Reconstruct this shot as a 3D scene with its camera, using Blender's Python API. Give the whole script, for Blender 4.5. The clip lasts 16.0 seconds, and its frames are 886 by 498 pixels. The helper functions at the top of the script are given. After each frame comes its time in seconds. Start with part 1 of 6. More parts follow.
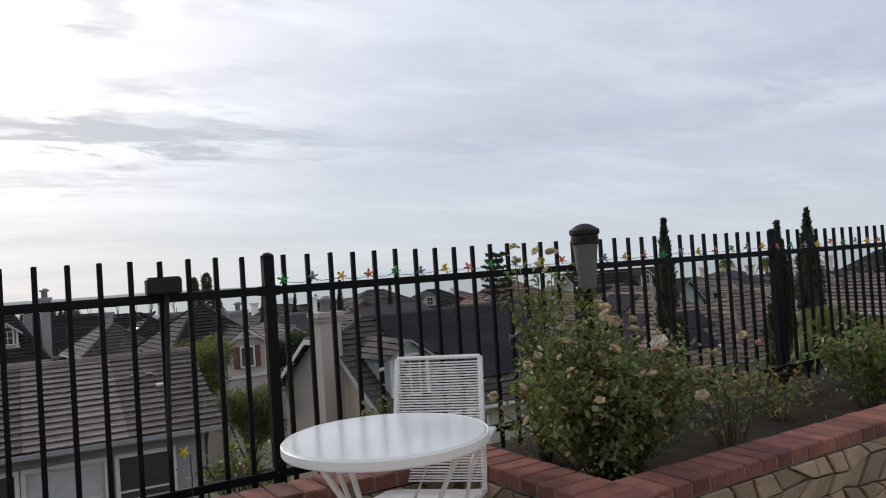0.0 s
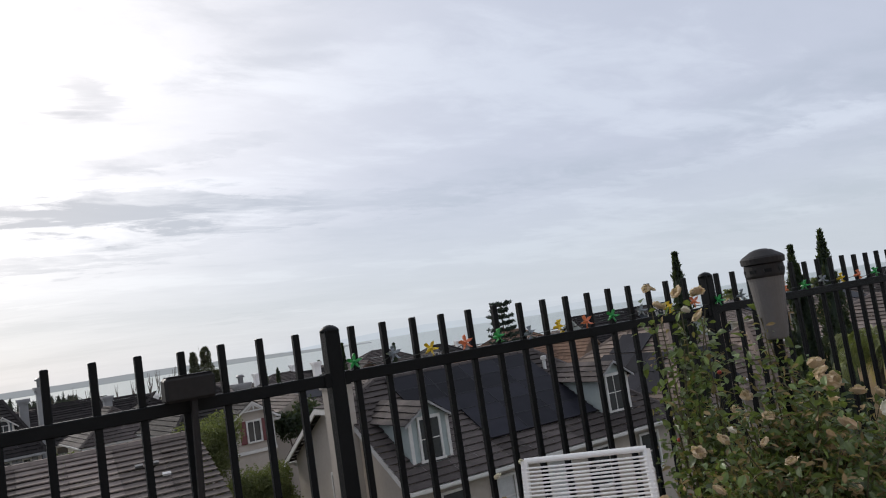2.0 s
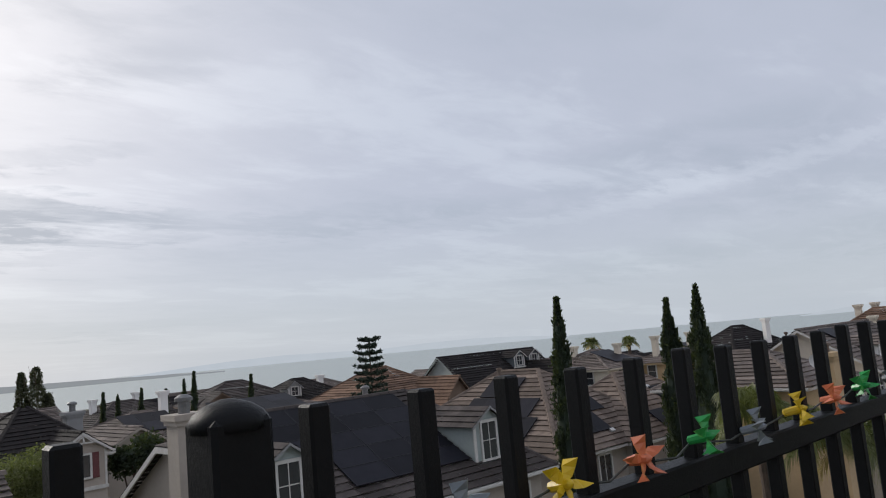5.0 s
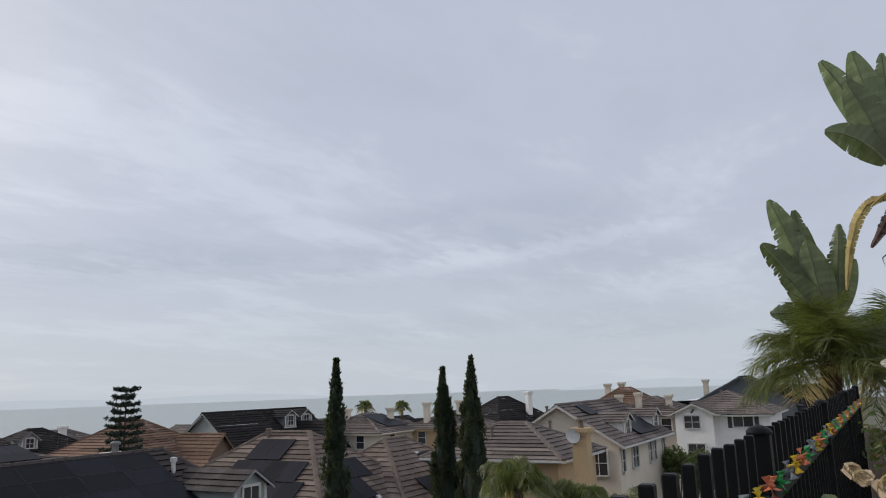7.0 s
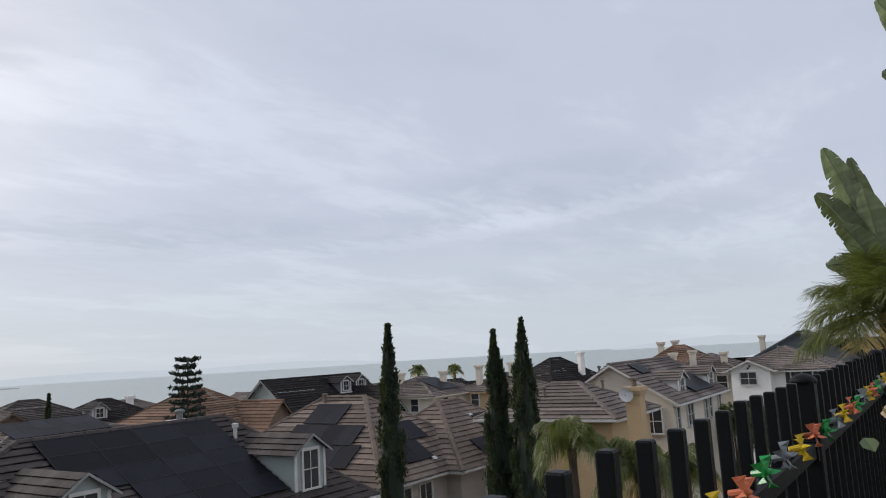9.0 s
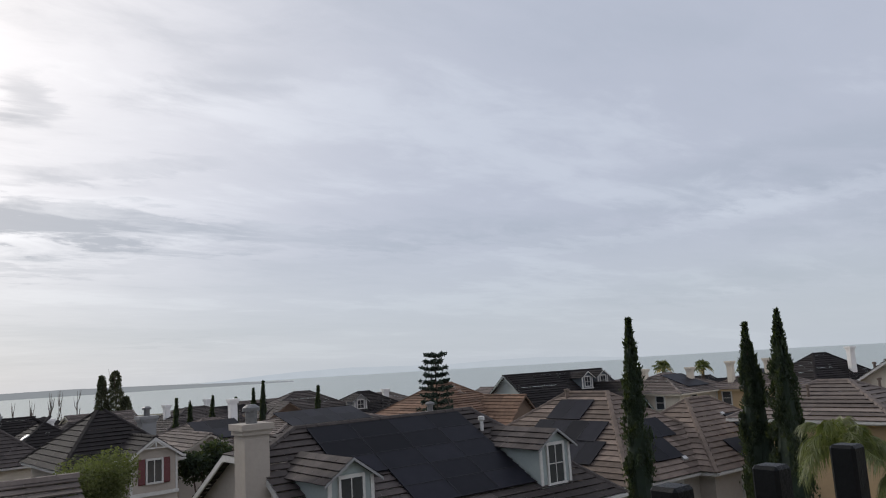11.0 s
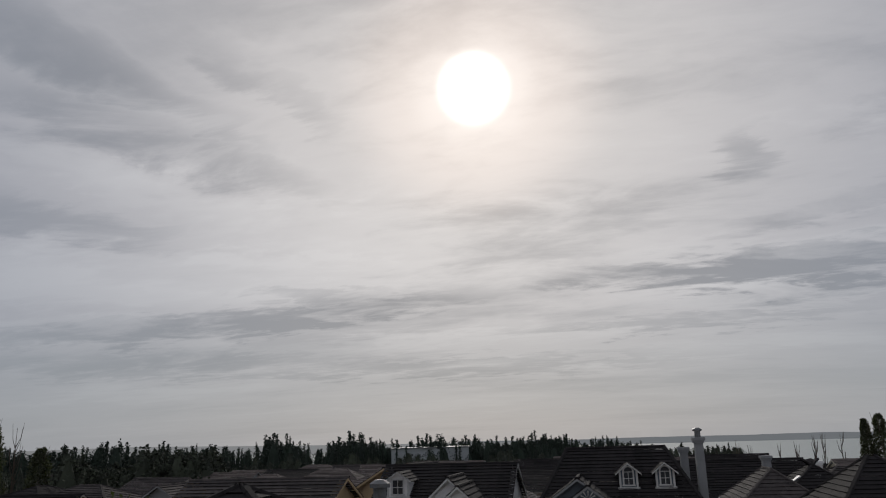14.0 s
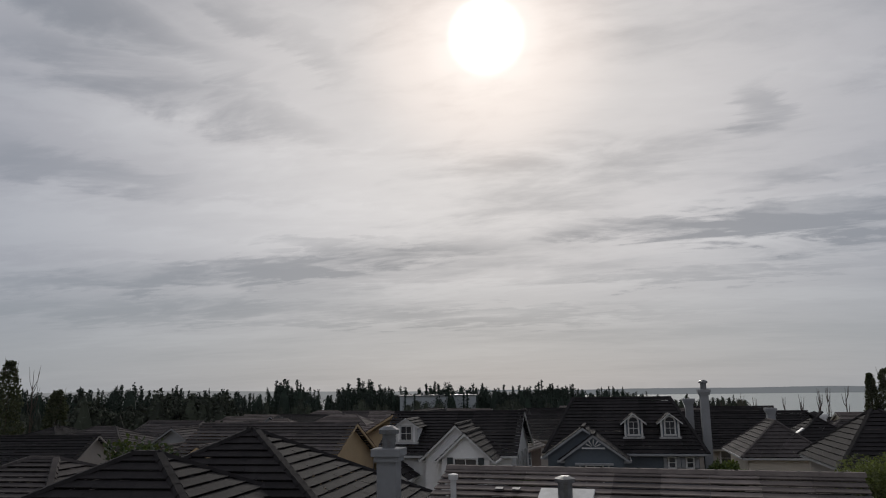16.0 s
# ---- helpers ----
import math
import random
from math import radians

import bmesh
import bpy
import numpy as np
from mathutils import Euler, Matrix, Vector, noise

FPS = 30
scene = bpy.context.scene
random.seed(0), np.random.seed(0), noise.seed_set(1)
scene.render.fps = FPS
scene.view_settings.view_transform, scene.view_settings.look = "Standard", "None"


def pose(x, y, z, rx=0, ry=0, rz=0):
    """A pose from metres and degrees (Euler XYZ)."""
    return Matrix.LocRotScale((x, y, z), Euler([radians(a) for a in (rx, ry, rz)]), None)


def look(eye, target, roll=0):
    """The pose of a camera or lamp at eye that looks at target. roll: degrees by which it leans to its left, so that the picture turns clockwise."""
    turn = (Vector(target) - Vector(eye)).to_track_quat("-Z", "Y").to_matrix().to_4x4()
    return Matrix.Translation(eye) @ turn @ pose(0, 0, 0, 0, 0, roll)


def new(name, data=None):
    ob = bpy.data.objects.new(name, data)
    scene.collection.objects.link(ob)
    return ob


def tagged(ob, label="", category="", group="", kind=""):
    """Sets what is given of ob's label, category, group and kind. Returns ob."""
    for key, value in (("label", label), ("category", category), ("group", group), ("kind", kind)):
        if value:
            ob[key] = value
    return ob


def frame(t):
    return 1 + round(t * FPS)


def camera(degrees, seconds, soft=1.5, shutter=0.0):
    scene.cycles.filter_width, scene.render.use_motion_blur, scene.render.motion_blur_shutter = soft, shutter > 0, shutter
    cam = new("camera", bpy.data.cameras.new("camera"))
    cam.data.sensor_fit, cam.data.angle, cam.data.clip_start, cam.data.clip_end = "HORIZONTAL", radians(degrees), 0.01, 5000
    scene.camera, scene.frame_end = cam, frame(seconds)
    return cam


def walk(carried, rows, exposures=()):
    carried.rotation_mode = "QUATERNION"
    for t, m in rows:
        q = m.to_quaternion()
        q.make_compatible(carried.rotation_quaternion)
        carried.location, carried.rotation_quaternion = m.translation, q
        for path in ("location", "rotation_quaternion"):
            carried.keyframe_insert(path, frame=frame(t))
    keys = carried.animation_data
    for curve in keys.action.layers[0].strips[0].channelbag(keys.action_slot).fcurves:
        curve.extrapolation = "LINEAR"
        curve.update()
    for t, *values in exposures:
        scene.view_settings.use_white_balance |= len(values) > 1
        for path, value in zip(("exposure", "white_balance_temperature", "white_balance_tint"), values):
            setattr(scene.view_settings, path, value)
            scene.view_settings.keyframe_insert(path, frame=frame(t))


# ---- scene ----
cam = camera(61.0, 16.0, soft=1.1)
PATH = [
    (0, -1.164, -3.412, 1.322, -32.03, 1.37, -3.80),
    (0.5, -1.160, -3.237, 1.352, -33.82, 2.82, -5.56),
    (1, -1.118, -2.964, 1.381, -36.32, 3.41, -6.97),
    (1.5, -1.012, -2.690, 1.391, -34.60, 4.49, -7.85),
    (2, -1.009, -2.322, 1.403, -32.88, 5.37, -8.56),
    (2.5, -0.845, -2.071, 1.387, -35.59, 4.58, -9.52),
    (3, -0.711, -1.828, 1.394, -37.81, 3.87, -9.49),
    (3.5, -0.638, -1.521, 1.389, -39.84, 3.80, -8.66),
    (6, -0.124, -0.276, 1.541, -47.58, 10.46, -1.93),
    (6.5, -0.119, -0.285, 1.554, -53.85, 10.65, -1.53),
    (7, -0.114, -0.298, 1.565, -59.85, 10.27, -1.91),
    (7.5, -0.113, -0.321, 1.564, -62.51, 9.66, -2.57),
    (8, -0.113, -0.329, 1.556, -61.24, 8.81, -3.00),
    (10.5, -0.082, -0.328, 1.531, -43.92, 8.23, -3.05),
    (11, -0.096, -0.307, 1.517, -38.12, 8.46, -3.38),
    (11.5, -0.120, -0.278, 1.513, -29.38, 8.75, -3.73),
    (12, -0.143, -0.254, 1.512, -19.68, 9.12, -4.27),
    (12.5, -0.166, -0.237, 1.511, -10.16, 9.71, -4.34),
    (13, -0.192, -0.221, 1.510, -0.41, 10.54, -4.03),
    (13.5, -0.221, -0.209, 1.517, 9.10, 11.79, -3.27),
    (14, -0.242, -0.204, 1.523, 14.62, 14.04, -1.75),
    (14.5, -0.252, -0.202, 1.526, 13.42, 15.43, -0.39),
    (15, -0.256, -0.201, 1.528, 11.17, 14.51, -0.13),
    (15.5, -0.259, -0.200, 1.530, 11.94, 11.88, -0.34),
    (16, -0.261, -0.199, 1.527, 15.47, 10.29, -0.91),
]


def aim(x, y, z, yaw, pitch, roll):
    a, b = radians(yaw), radians(pitch)
    ahead = Vector((-math.sin(a) * math.cos(b), math.cos(a) * math.cos(b), math.sin(b)))
    return look((x, y, z), Vector((x, y, z)) + ahead, roll)


walk(cam, [(t, aim(*p)) for t, *p in PATH],
     exposures=[(0, 0.22), (3.5, 0.2), (6, -0.04), (6.5, 0.0), (7, 0.06), (7.5, 0.14), (8, 0.2), (10.5, 0.1), (11.5, -0.18), (12, -0.4), (12.5, -0.6), (13, -0.72), (14, -0.88), (16, -0.82)])

# ---- sky, sun ----
SUN_AZ, SUN_EL = -11.7, 26.0
sun_dir = Vector((math.sin(radians(SUN_AZ)) * math.cos(radians(SUN_EL)),
                  math.cos(radians(SUN_AZ)) * math.cos(radians(SUN_EL)), math.sin(radians(SUN_EL))))


class Nodes:
    """Short hand for building a node tree."""

    def __init__(self, tree):
        self.tree = tree
        tree.nodes.clear()

    def add(self, kind, **sockets):
        n = self.tree.nodes.new(kind)
        for key, value in sockets.items():
            self.put(n, key.replace("_", " "), value)
        return n

    def put(self, n, key, value):
        socket = n.inputs[int(key[1:])] if key[0] == "i" and key[1:].isdigit() else n.inputs[key]
        if isinstance(value, bpy.types.NodeSocket):
            self.tree.links.new(value, socket)
        else:
            socket.default_value = value

    def math(self, op, a, b=0.0, clamp=False):
        n = self.tree.nodes.new("ShaderNodeMath")
        n.operation, n.use_clamp = op, clamp
        self.put(n, "i0", a), self.put(n, "i1", b)
        return n.outputs[0]

    def mix(self, f, a, b, blend="MIX"):
        n = self.tree.nodes.new("ShaderNodeMix")
        n.data_type, n.blend_type = "RGBA", blend
        self.put(n, "i0", f), self.put(n, "i6", a), self.put(n, "i7", b)
        return n.outputs[2]

    def ramp(self, f, lo, hi):
        n = self.add("ShaderNodeMapRange", Value=f, From_Min=lo, From_Max=hi)
        n.interpolation_type = "SMOOTHSTEP"
        return n.outputs[0]


def make_world():
    world = bpy.data.worlds.new("sky")
    scene.world = world
    world.use_nodes = True
    k = Nodes(world.node_tree)
    tc = k.add("ShaderNodeTexCoord")
    d = tc.outputs["Generated"]
    xyz = k.add("ShaderNodeSeparateXYZ", Vector=d)
    x, y, z = xyz.outputs
    zz = k.math("ADD", k.math("MAXIMUM", z, 0.0), 0.10)
    flat = k.add("ShaderNodeCombineXYZ", X=k.math("DIVIDE", x, zz), Y=k.math("DIVIDE", y, zz), Z=0.0).outputs[0]
    turned = k.add("ShaderNodeMapping", Vector=flat, Rotation=(0, 0, radians(-25)), Scale=(0.66, 1.25, 1.0), Location=(4.7, 2.4, 0.0)).outputs[0]
    big = k.add("ShaderNodeTexNoise", Vector=turned, Scale=0.6, Detail=7.0, Roughness=0.5, Distortion=0.3).outputs[0]
    fine = k.add("ShaderNodeTexNoise", Vector=turned, Scale=2.6, Detail=9.0, Roughness=0.6, Distortion=0.5).outputs[0]
    grain = k.add("ShaderNodeTexNoise", Vector=turned, Scale=9.0, Detail=6.0, Roughness=0.6, Distortion=0.3).outputs[0]
    cloud = k.math("ADD", k.math("MULTIPLY", big, 0.62), k.math("ADD", k.math("MULTIPLY", fine, 0.28), k.math("MULTIPLY", grain, 0.10)))
    dot = k.add("ShaderNodeVectorMath", i0=d, i1=sun_dir)
    dot.operation = "DOT_PRODUCT"
    sun = dot.outputs["Value"]
    near = k.math("POWER", k.math("MULTIPLY", k.math("SUBTRACT", sun, 0.2, True), 1.25, True), 6.0)
    # bearing and height over the horizon in degrees, frayed by the noise
    az = k.math("ADD", k.math("MULTIPLY", k.math("ARCTAN2", x, y), 57.296), k.math("MULTIPLY", k.math("SUBTRACT", fine, 0.5), 18.0))
    fray = k.math("ADD", k.math("MULTIPLY", k.math("SUBTRACT", fine, 0.5), 3.6), k.math("MULTIPLY", k.math("SUBTRACT", grain, 0.5), 2.4))
    el = k.math("ADD", k.math("MULTIPLY", k.math("ARCSINE", z), 57.296), fray)

    def bank(a0, e0, wa, we, tilt, depth):
        """A long bank of cloud about a bearing and height, soft at its rim."""
        u = k.math("DIVIDE", k.math("SUBTRACT", az, a0), wa)
        rise = k.math("MULTIPLY", k.math("SUBTRACT", az, a0), tilt)
        w = k.math("DIVIDE", k.math("SUBTRACT", k.math("SUBTRACT", el, e0), rise), we)
        r2 = k.math("ADD", k.math("MULTIPLY", u, u), k.math("MULTIPLY", w, w))
        return k.math("MULTIPLY", k.ramp(r2, 1.25, 0.0), depth)

    def heap(first, *rest):
        for b in rest:
            first = k.math("MAXIMUM", first, b)
        return first

    banks = heap(bank(11, 10.7, 17, 1.5, -0.05, 1.3), bank(30, 9.6, 26, 1.1, 0.02, 0.5), bank(-31, 8.5, 21, 1.2, 0.10, 0.9), bank(4, 7.6, 13, 0.7, 0.0, 0.55), bank(-14, 5.2, 20, 0.9, -0.01, 0.6),
                 bank(-36, 5.6, 16, 1.2, 0.02, 0.6), bank(-43, 26.5, 13, 2.6, -0.35, 0.6), bank(-36, 23.5, 9, 1.4, -0.3, 0.5), bank(-36, 21.0, 13, 2.2, -0.2, 0.6), bank(-44, 15.3, 10, 1.6, -0.1, 0.65), bank(9, 18.9, 2.6, 2.0, 0.0, 0.55),
                 bank(63, 12.0, 14, 2.6, 0.10, 0.55), bank(60, 4.6, 12, 1.3, 0.05, 0.5), bank(75, 4.6, 9, 1.6, 0.0, 0.55), bank(72, 8.6, 10, 1.8, 0.1, 0.45), bank(19.5, 2.4, 4, 0.6, 0.0, 0.35), bank(-28, 25.5, 6, 1.6, -0.5, 0.3), bank(-24, 10.8, 6, 0.7, 0.0, 0.4), bank(14, 14.5, 9, 0.8, 0.12, 0.4), bank(22, 21.0, 7, 2.0, 0.2, 0.4))
    wide = k.math("MULTIPLY", k.ramp(cloud, 0.48, 0.63), k.math("ADD", 0.38, k.math("MULTIPLY", near, 0.25)))
    dark = k.math("ADD", wide, k.math("MULTIPLY", k.math("MULTIPLY", banks, k.math("ADD", 0.45, k.math("MULTIPLY", k.ramp(fine, 0.36, 0.56), 0.55))), 1.0), True)
    shreds = heap(bank(-25, 12.0, 26, 2.4, 0.0, 1.0), bank(-20, 6.9, 24, 0.7, 0.04, 1.0), bank(8, 9.0, 12, 0.7, -0.05, 0.8), bank(66, 9.9, 14, 0.8, 0.12, 0.9), bank(48, 8.0, 12, 0.6, 0.05, 0.7), bank(2, 12.6, 8, 0.9, 0.0, 0.6), bank(-14, 15.0, 22, 3.0, 0.0, 0.8), bank(-40, 18.3, 12, 1.5, -0.2, 0.9), bank(-38, 23.6, 12, 1.2, -0.25, 0.7))
    bright = k.math("ADD", k.math("MULTIPLY", k.ramp(cloud, 0.49, 0.38), 0.8), k.math("MULTIPLY", shreds, 0.6), True)
    veil = k.mix(near, (0.497, 0.535, 0.64, 1), (1.27, 1.21, 1.18, 1))
    lit = k.mix(k.math("MULTIPLY", bright, 0.6), veil, k.mix(near, (0.65, 0.70, 0.80, 1), (1.55, 1.49, 1.45, 1)))
    shade = k.mix(k.math("MULTIPLY", dark, 0.8), lit, k.mix(near, (0.40, 0.45, 0.54, 1), (0.42, 0.415, 0.43, 1)))
    low = k.ramp(z, 0.20, 0.0)
    haze = k.mix(near, (0.53, 0.585, 0.63, 1), (0.68, 0.665, 0.665, 1))
    overcast = k.mix(k.math("MULTIPLY", low, 0.62), shade, haze)
    # Unseen southern sky is raised as fill for surfaces facing the camera.
    behind = k.ramp(y, 0.05, -0.6)
    overcast = k.mix(1.0, overcast, k.mix(behind, (1, 1, 1, 1), (1.42, 1.39, 1.35, 1)), "MULTIPLY")
    clear = k.add("ShaderNodeTexSky")
    clear.sky_type, clear.sun_disc = "NISHITA", False
    clear.sun_elevation, clear.sun_rotation = radians(SUN_EL), radians(SUN_AZ)
    sky = clear.outputs[0]
    mixed = k.mix(0.94, k.mix(1.0, sky, (0.1, 0.1, 0.1, 1), "MULTIPLY"), overcast)
    glow = k.math("ADD", k.math("POWER", k.ramp(sun, 0.9976, 0.9999), 6.0), k.math("MULTIPLY", k.math("POWER", k.ramp(sun, 0.994, 0.9990), 2.0), 0.025))
    halo = k.math("POWER", k.ramp(sun, 0.975, 0.9985), 2.0)
    withsun = k.mix(1.0, mixed, k.mix(1.0, k.mix(halo, (0, 0, 0, 1), (0.36, 0.27, 0.21, 1)),
                                      k.mix(glow, (0, 0, 0, 1), (7.0, 6.8, 6.4, 1)), "ADD"), "ADD")
    back = k.add("ShaderNodeBackground", Color=withsun, Strength=1.0)
    out = k.add("ShaderNodeOutputWorld", Surface=back.outputs[0])


make_world()
lamp = bpy.data.lights.new("sun", "SUN")
lamp.energy, lamp.angle, lamp.color = 1.7, radians(9), (1.0, 0.95, 0.88)
sun_lamp = new("sun", lamp)
sun_lamp.matrix_world = look((0, 0, 60), Vector((0, 0, 60)) - sun_dir)


# ---- materials ----
def surf(name, c1, c2=None, scale=4.0, rough=0.7, metal=0.0, bump=0.0, bscale=40.0, island=0.0, obj=0.0, stretch=(1, 1, 1), dirt=0.25, sheen=0.5, thin=0.0):
    m = bpy.data.materials.new(name)
    m.use_nodes = True
    k = Nodes(m.node_tree)
    c2 = c2 or tuple(v * 0.75 for v in c1)
    co = k.add("ShaderNodeMapping", Vector=k.add("ShaderNodeTexCoord").outputs["Object"], Scale=stretch).outputs[0]
    n1 = k.add("ShaderNodeTexNoise", Vector=co, Scale=scale, Detail=6.0, Roughness=0.6).outputs[0]
    n2 = k.add("ShaderNodeTexNoise", Vector=co, Scale=scale * 9, Detail=4.0, Roughness=0.6).outputs[0]
    f = k.math("ADD", k.math("MULTIPLY", k.ramp(n1, 0.3, 0.7), 0.65), k.math("MULTIPLY", k.ramp(n2, 0.3, 0.7), 0.35))
    col = k.mix(f, (*c1, 1), (*c2, 1))
    if island:
        r = k.add("ShaderNodeNewGeometry").outputs["Random Per Island"]
        v = k.math("ADD", k.math("MULTIPLY", r, 2 * island), 1 - island)
        hs = k.add("ShaderNodeHueSaturation", Color=col, Value=v)
        col = hs.outputs[0]
    if obj:
        r = k.add("ShaderNodeObjectInfo").outputs["Random"]
        hs = k.add("ShaderNodeHueSaturation", Color=col, Value=k.math("ADD", k.math("MULTIPLY", r, 2 * obj), 1 - obj))
        col = hs.outputs[0]
    b = k.add("ShaderNodeBsdfPrincipled", Base_Color=col, Metallic=metal,
              Roughness=k.math("ADD", k.math("MULTIPLY", n2, dirt * 0.6), rough - dirt * 0.3, True))
    b.inputs["Specular IOR Level"].default_value = sheen
    if bump:
        n3 = k.add("ShaderNodeTexNoise", Vector=co, Scale=bscale, Detail=5.0, Roughness=0.65).outputs[0]
        k.put(b, "Normal", k.add("ShaderNodeBump", Strength=bump, Distance=0.02, Height=n3).outputs[0])
    shader = b.outputs[0]
    if thin:
        t = k.add("ShaderNodeBsdfTranslucent", Color=k.mix(0.5, col, (0.35, 0.45, 0.06, 1)))
        shader = k.add("ShaderNodeMixShader", Fac=thin, i1=shader, i2=t.outputs[0]).outputs[0]
    k.add("ShaderNodeOutputMaterial", Surface=shader)
    return m


# Plain emission for far land: the air's haze is part of the colour.
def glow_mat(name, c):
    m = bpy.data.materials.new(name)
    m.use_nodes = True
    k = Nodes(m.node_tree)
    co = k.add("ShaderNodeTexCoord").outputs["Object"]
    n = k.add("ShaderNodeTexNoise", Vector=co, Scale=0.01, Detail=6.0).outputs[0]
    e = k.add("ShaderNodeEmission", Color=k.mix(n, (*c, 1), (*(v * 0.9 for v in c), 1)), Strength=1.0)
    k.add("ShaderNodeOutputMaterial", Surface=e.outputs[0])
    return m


M = {}
M["iron"] = surf("black_painted_iron", (0.0035, 0.0042, 0.005), (0.006, 0.007, 0.008), 8, 0.45, 0.0, 0.15, 300, sheen=0.12)
M["brick"] = surf("red_brick", (0.28, 0.095, 0.065), (0.12, 0.05, 0.042), 9, 0.85, 0, 0.5, 120, obj=0.4)
M["mortar"] = surf("mortar", (0.24, 0.20, 0.17), (0.15, 0.125, 0.105), 12, 0.95, 0, 0.4, 150)
M["stone"] = surf("flagstone", (0.38, 0.28, 0.185), (0.20, 0.155, 0.105), 5, 0.85, 0, 0.6, 50, obj=0.3)
M["soil"] = surf("soil", (0.045, 0.035, 0.027), (0.02, 0.016, 0.013), 6, 0.98, 0, 0.8, 60, sheen=0.1)
M["patio"] = surf("patio_concrete", (0.42, 0.39, 0.35), (0.34, 0.31, 0.28), 3, 0.9, 0, 0.3, 90)
M["white_metal"] = surf("white_powder_coat", (0.78, 0.77, 0.75), (0.70, 0.69, 0.67), 10, 0.4, 0, 0.05, 200)
M["cord"] = surf("white_vinyl_cord", (0.82, 0.80, 0.78), (0.72, 0.70, 0.68), 14, 0.45, 0, 0.05, 200)
M["table_glass"] = surf("frosted_white_glass", (0.62, 0.64, 0.63), (0.56, 0.58, 0.57), 3, 0.19, 0, 0.02, 9, dirt=0.12, sheen=0.8)
M["canister"] = surf("grey_plastic", (0.10, 0.092, 0.09), (0.08, 0.074, 0.072), 8, 0.5, 0, 0.1, 200)
M["lid"] = surf("dark_plastic", (0.016, 0.014, 0.014), (0.010, 0.009, 0.009), 8, 0.6, sheen=0.25)
M["leaf"] = surf("rose_leaf", (0.12, 0.17, 0.055), (0.045, 0.07, 0.024), 6, 0.45, 0, 0, island=0.65, thin=0.3)
M["leaf_dry"] = surf("dry_rose_leaf", (0.30, 0.22, 0.11), (0.16, 0.09, 0.05), 6, 0.8, island=0.5, thin=0.3)
M["stem"] = surf("rose_stem", (0.10, 0.09, 0.04), (0.06, 0.05, 0.03), 10, 0.8)
M["petal_white"] = surf("white_petal", (0.80, 0.77, 0.70), (0.72, 0.64, 0.54), 20, 0.7, thin=0.3)
M["petal_cream"] = surf("faded_cream_petal", (0.72, 0.58, 0.42), (0.55, 0.38, 0.24), 20, 0.8, thin=0.3)
M["petal_pink"] = surf("pink_petal", (0.72, 0.42, 0.40), (0.55, 0.28, 0.26), 20, 0.7, thin=0.3)
M["hip_red"] = surf("red_rose_hip", (0.50, 0.06, 0.03), (0.35, 0.05, 0.03), 20, 0.4)
for n, c in (("green", (0.02, 0.33, 0.08)), ("grey", (0.22, 0.25, 0.29)), ("yellow", (0.72, 0.50, 0.02)), ("salmon", (0.70, 0.20, 0.10))):
    M["pin_" + n] = surf(n + "_plastic_petal", c, tuple(v * 0.8 for v in c), 20, 0.35, thin=0.25)
M["wire"] = surf("dark_cable", (0.03, 0.035, 0.03), None, 10, 0.6)
M["tile_dark"] = surf("dark_concrete_tile", (0.082, 0.070, 0.065), (0.048, 0.041, 0.039), 2.5, 0.85, 0, 0.3, 30, sheen=0.15, island=0.35)
M["tile_black"] = surf("charcoal_concrete_tile", (0.027, 0.0235, 0.023), (0.015, 0.013, 0.013), 2.5, 0.85, 0, 0.3, 30, sheen=0.15, island=0.3)
M["tile_grey"] = surf("grey_brown_concrete_tile", (0.18, 0.15, 0.133), (0.11, 0.092, 0.083), 2.5, 0.85, 0, 0.3, 30, sheen=0.15, island=0.4)
M["tile_tan"] = surf("tan_concrete_tile", (0.185, 0.145, 0.12), (0.11, 0.087, 0.073), 2.5, 0.85, 0, 0.3, 30, sheen=0.15, island=0.35)
M["tile_brown"] = surf("brown_concrete_tile", (0.20, 0.125, 0.085), (0.12, 0.075, 0.055), 2.5, 0.85, 0, 0.3, 30, sheen=0.15, island=0.35)
for n, c in (("taupe", (0.38, 0.335, 0.29)), ("cream", (0.63, 0.56, 0.46)), ("white", (0.80, 0.78, 0.75)), ("grey", (0.26, 0.26, 0.26)),
             ("slate", (0.10, 0.115, 0.13)), ("tan", (0.46, 0.33, 0.19)), ("brown", (0.17, 0.12, 0.09)), ("sage", (0.30, 0.34, 0.33)), ("pale", (0.50, 0.47, 0.44))):
    M["wall_" + n] = surf(n + "_stucco", c, tuple(v * 0.86 for v in c), 0.8, 0.92, 0, 0.3, 45)
M["trim"] = surf("white_trim_paint", (0.56, 0.545, 0.52), (0.46, 0.445, 0.42), 5, 0.6)
M["trim_dim"] = surf("grey_trim_paint", (0.30, 0.30, 0.30), (0.22, 0.22, 0.22), 5, 0.7)
M["shutter_red"] = surf("dark_red_shutter", (0.12, 0.025, 0.025), None, 6, 0.6)
M["shutter_dark"] = surf("dark_green_shutter", (0.025, 0.032, 0.03), None, 6, 0.6)
M["pane"] = surf("dark_window_glass", (0.025, 0.028, 0.032), (0.04, 0.043, 0.048), 1, 0.08, dirt=0.05, sheen=0.8)
M["blind"] = surf("pale_window_blind", (0.45, 0.45, 0.44), None, 5, 0.5)
M["solar"] = surf("solar_cell_glass", (0.010, 0.010, 0.014), (0.015, 0.015, 0.02), 2, 0.45, dirt=0.1, obj=0.45, sheen=0.07)
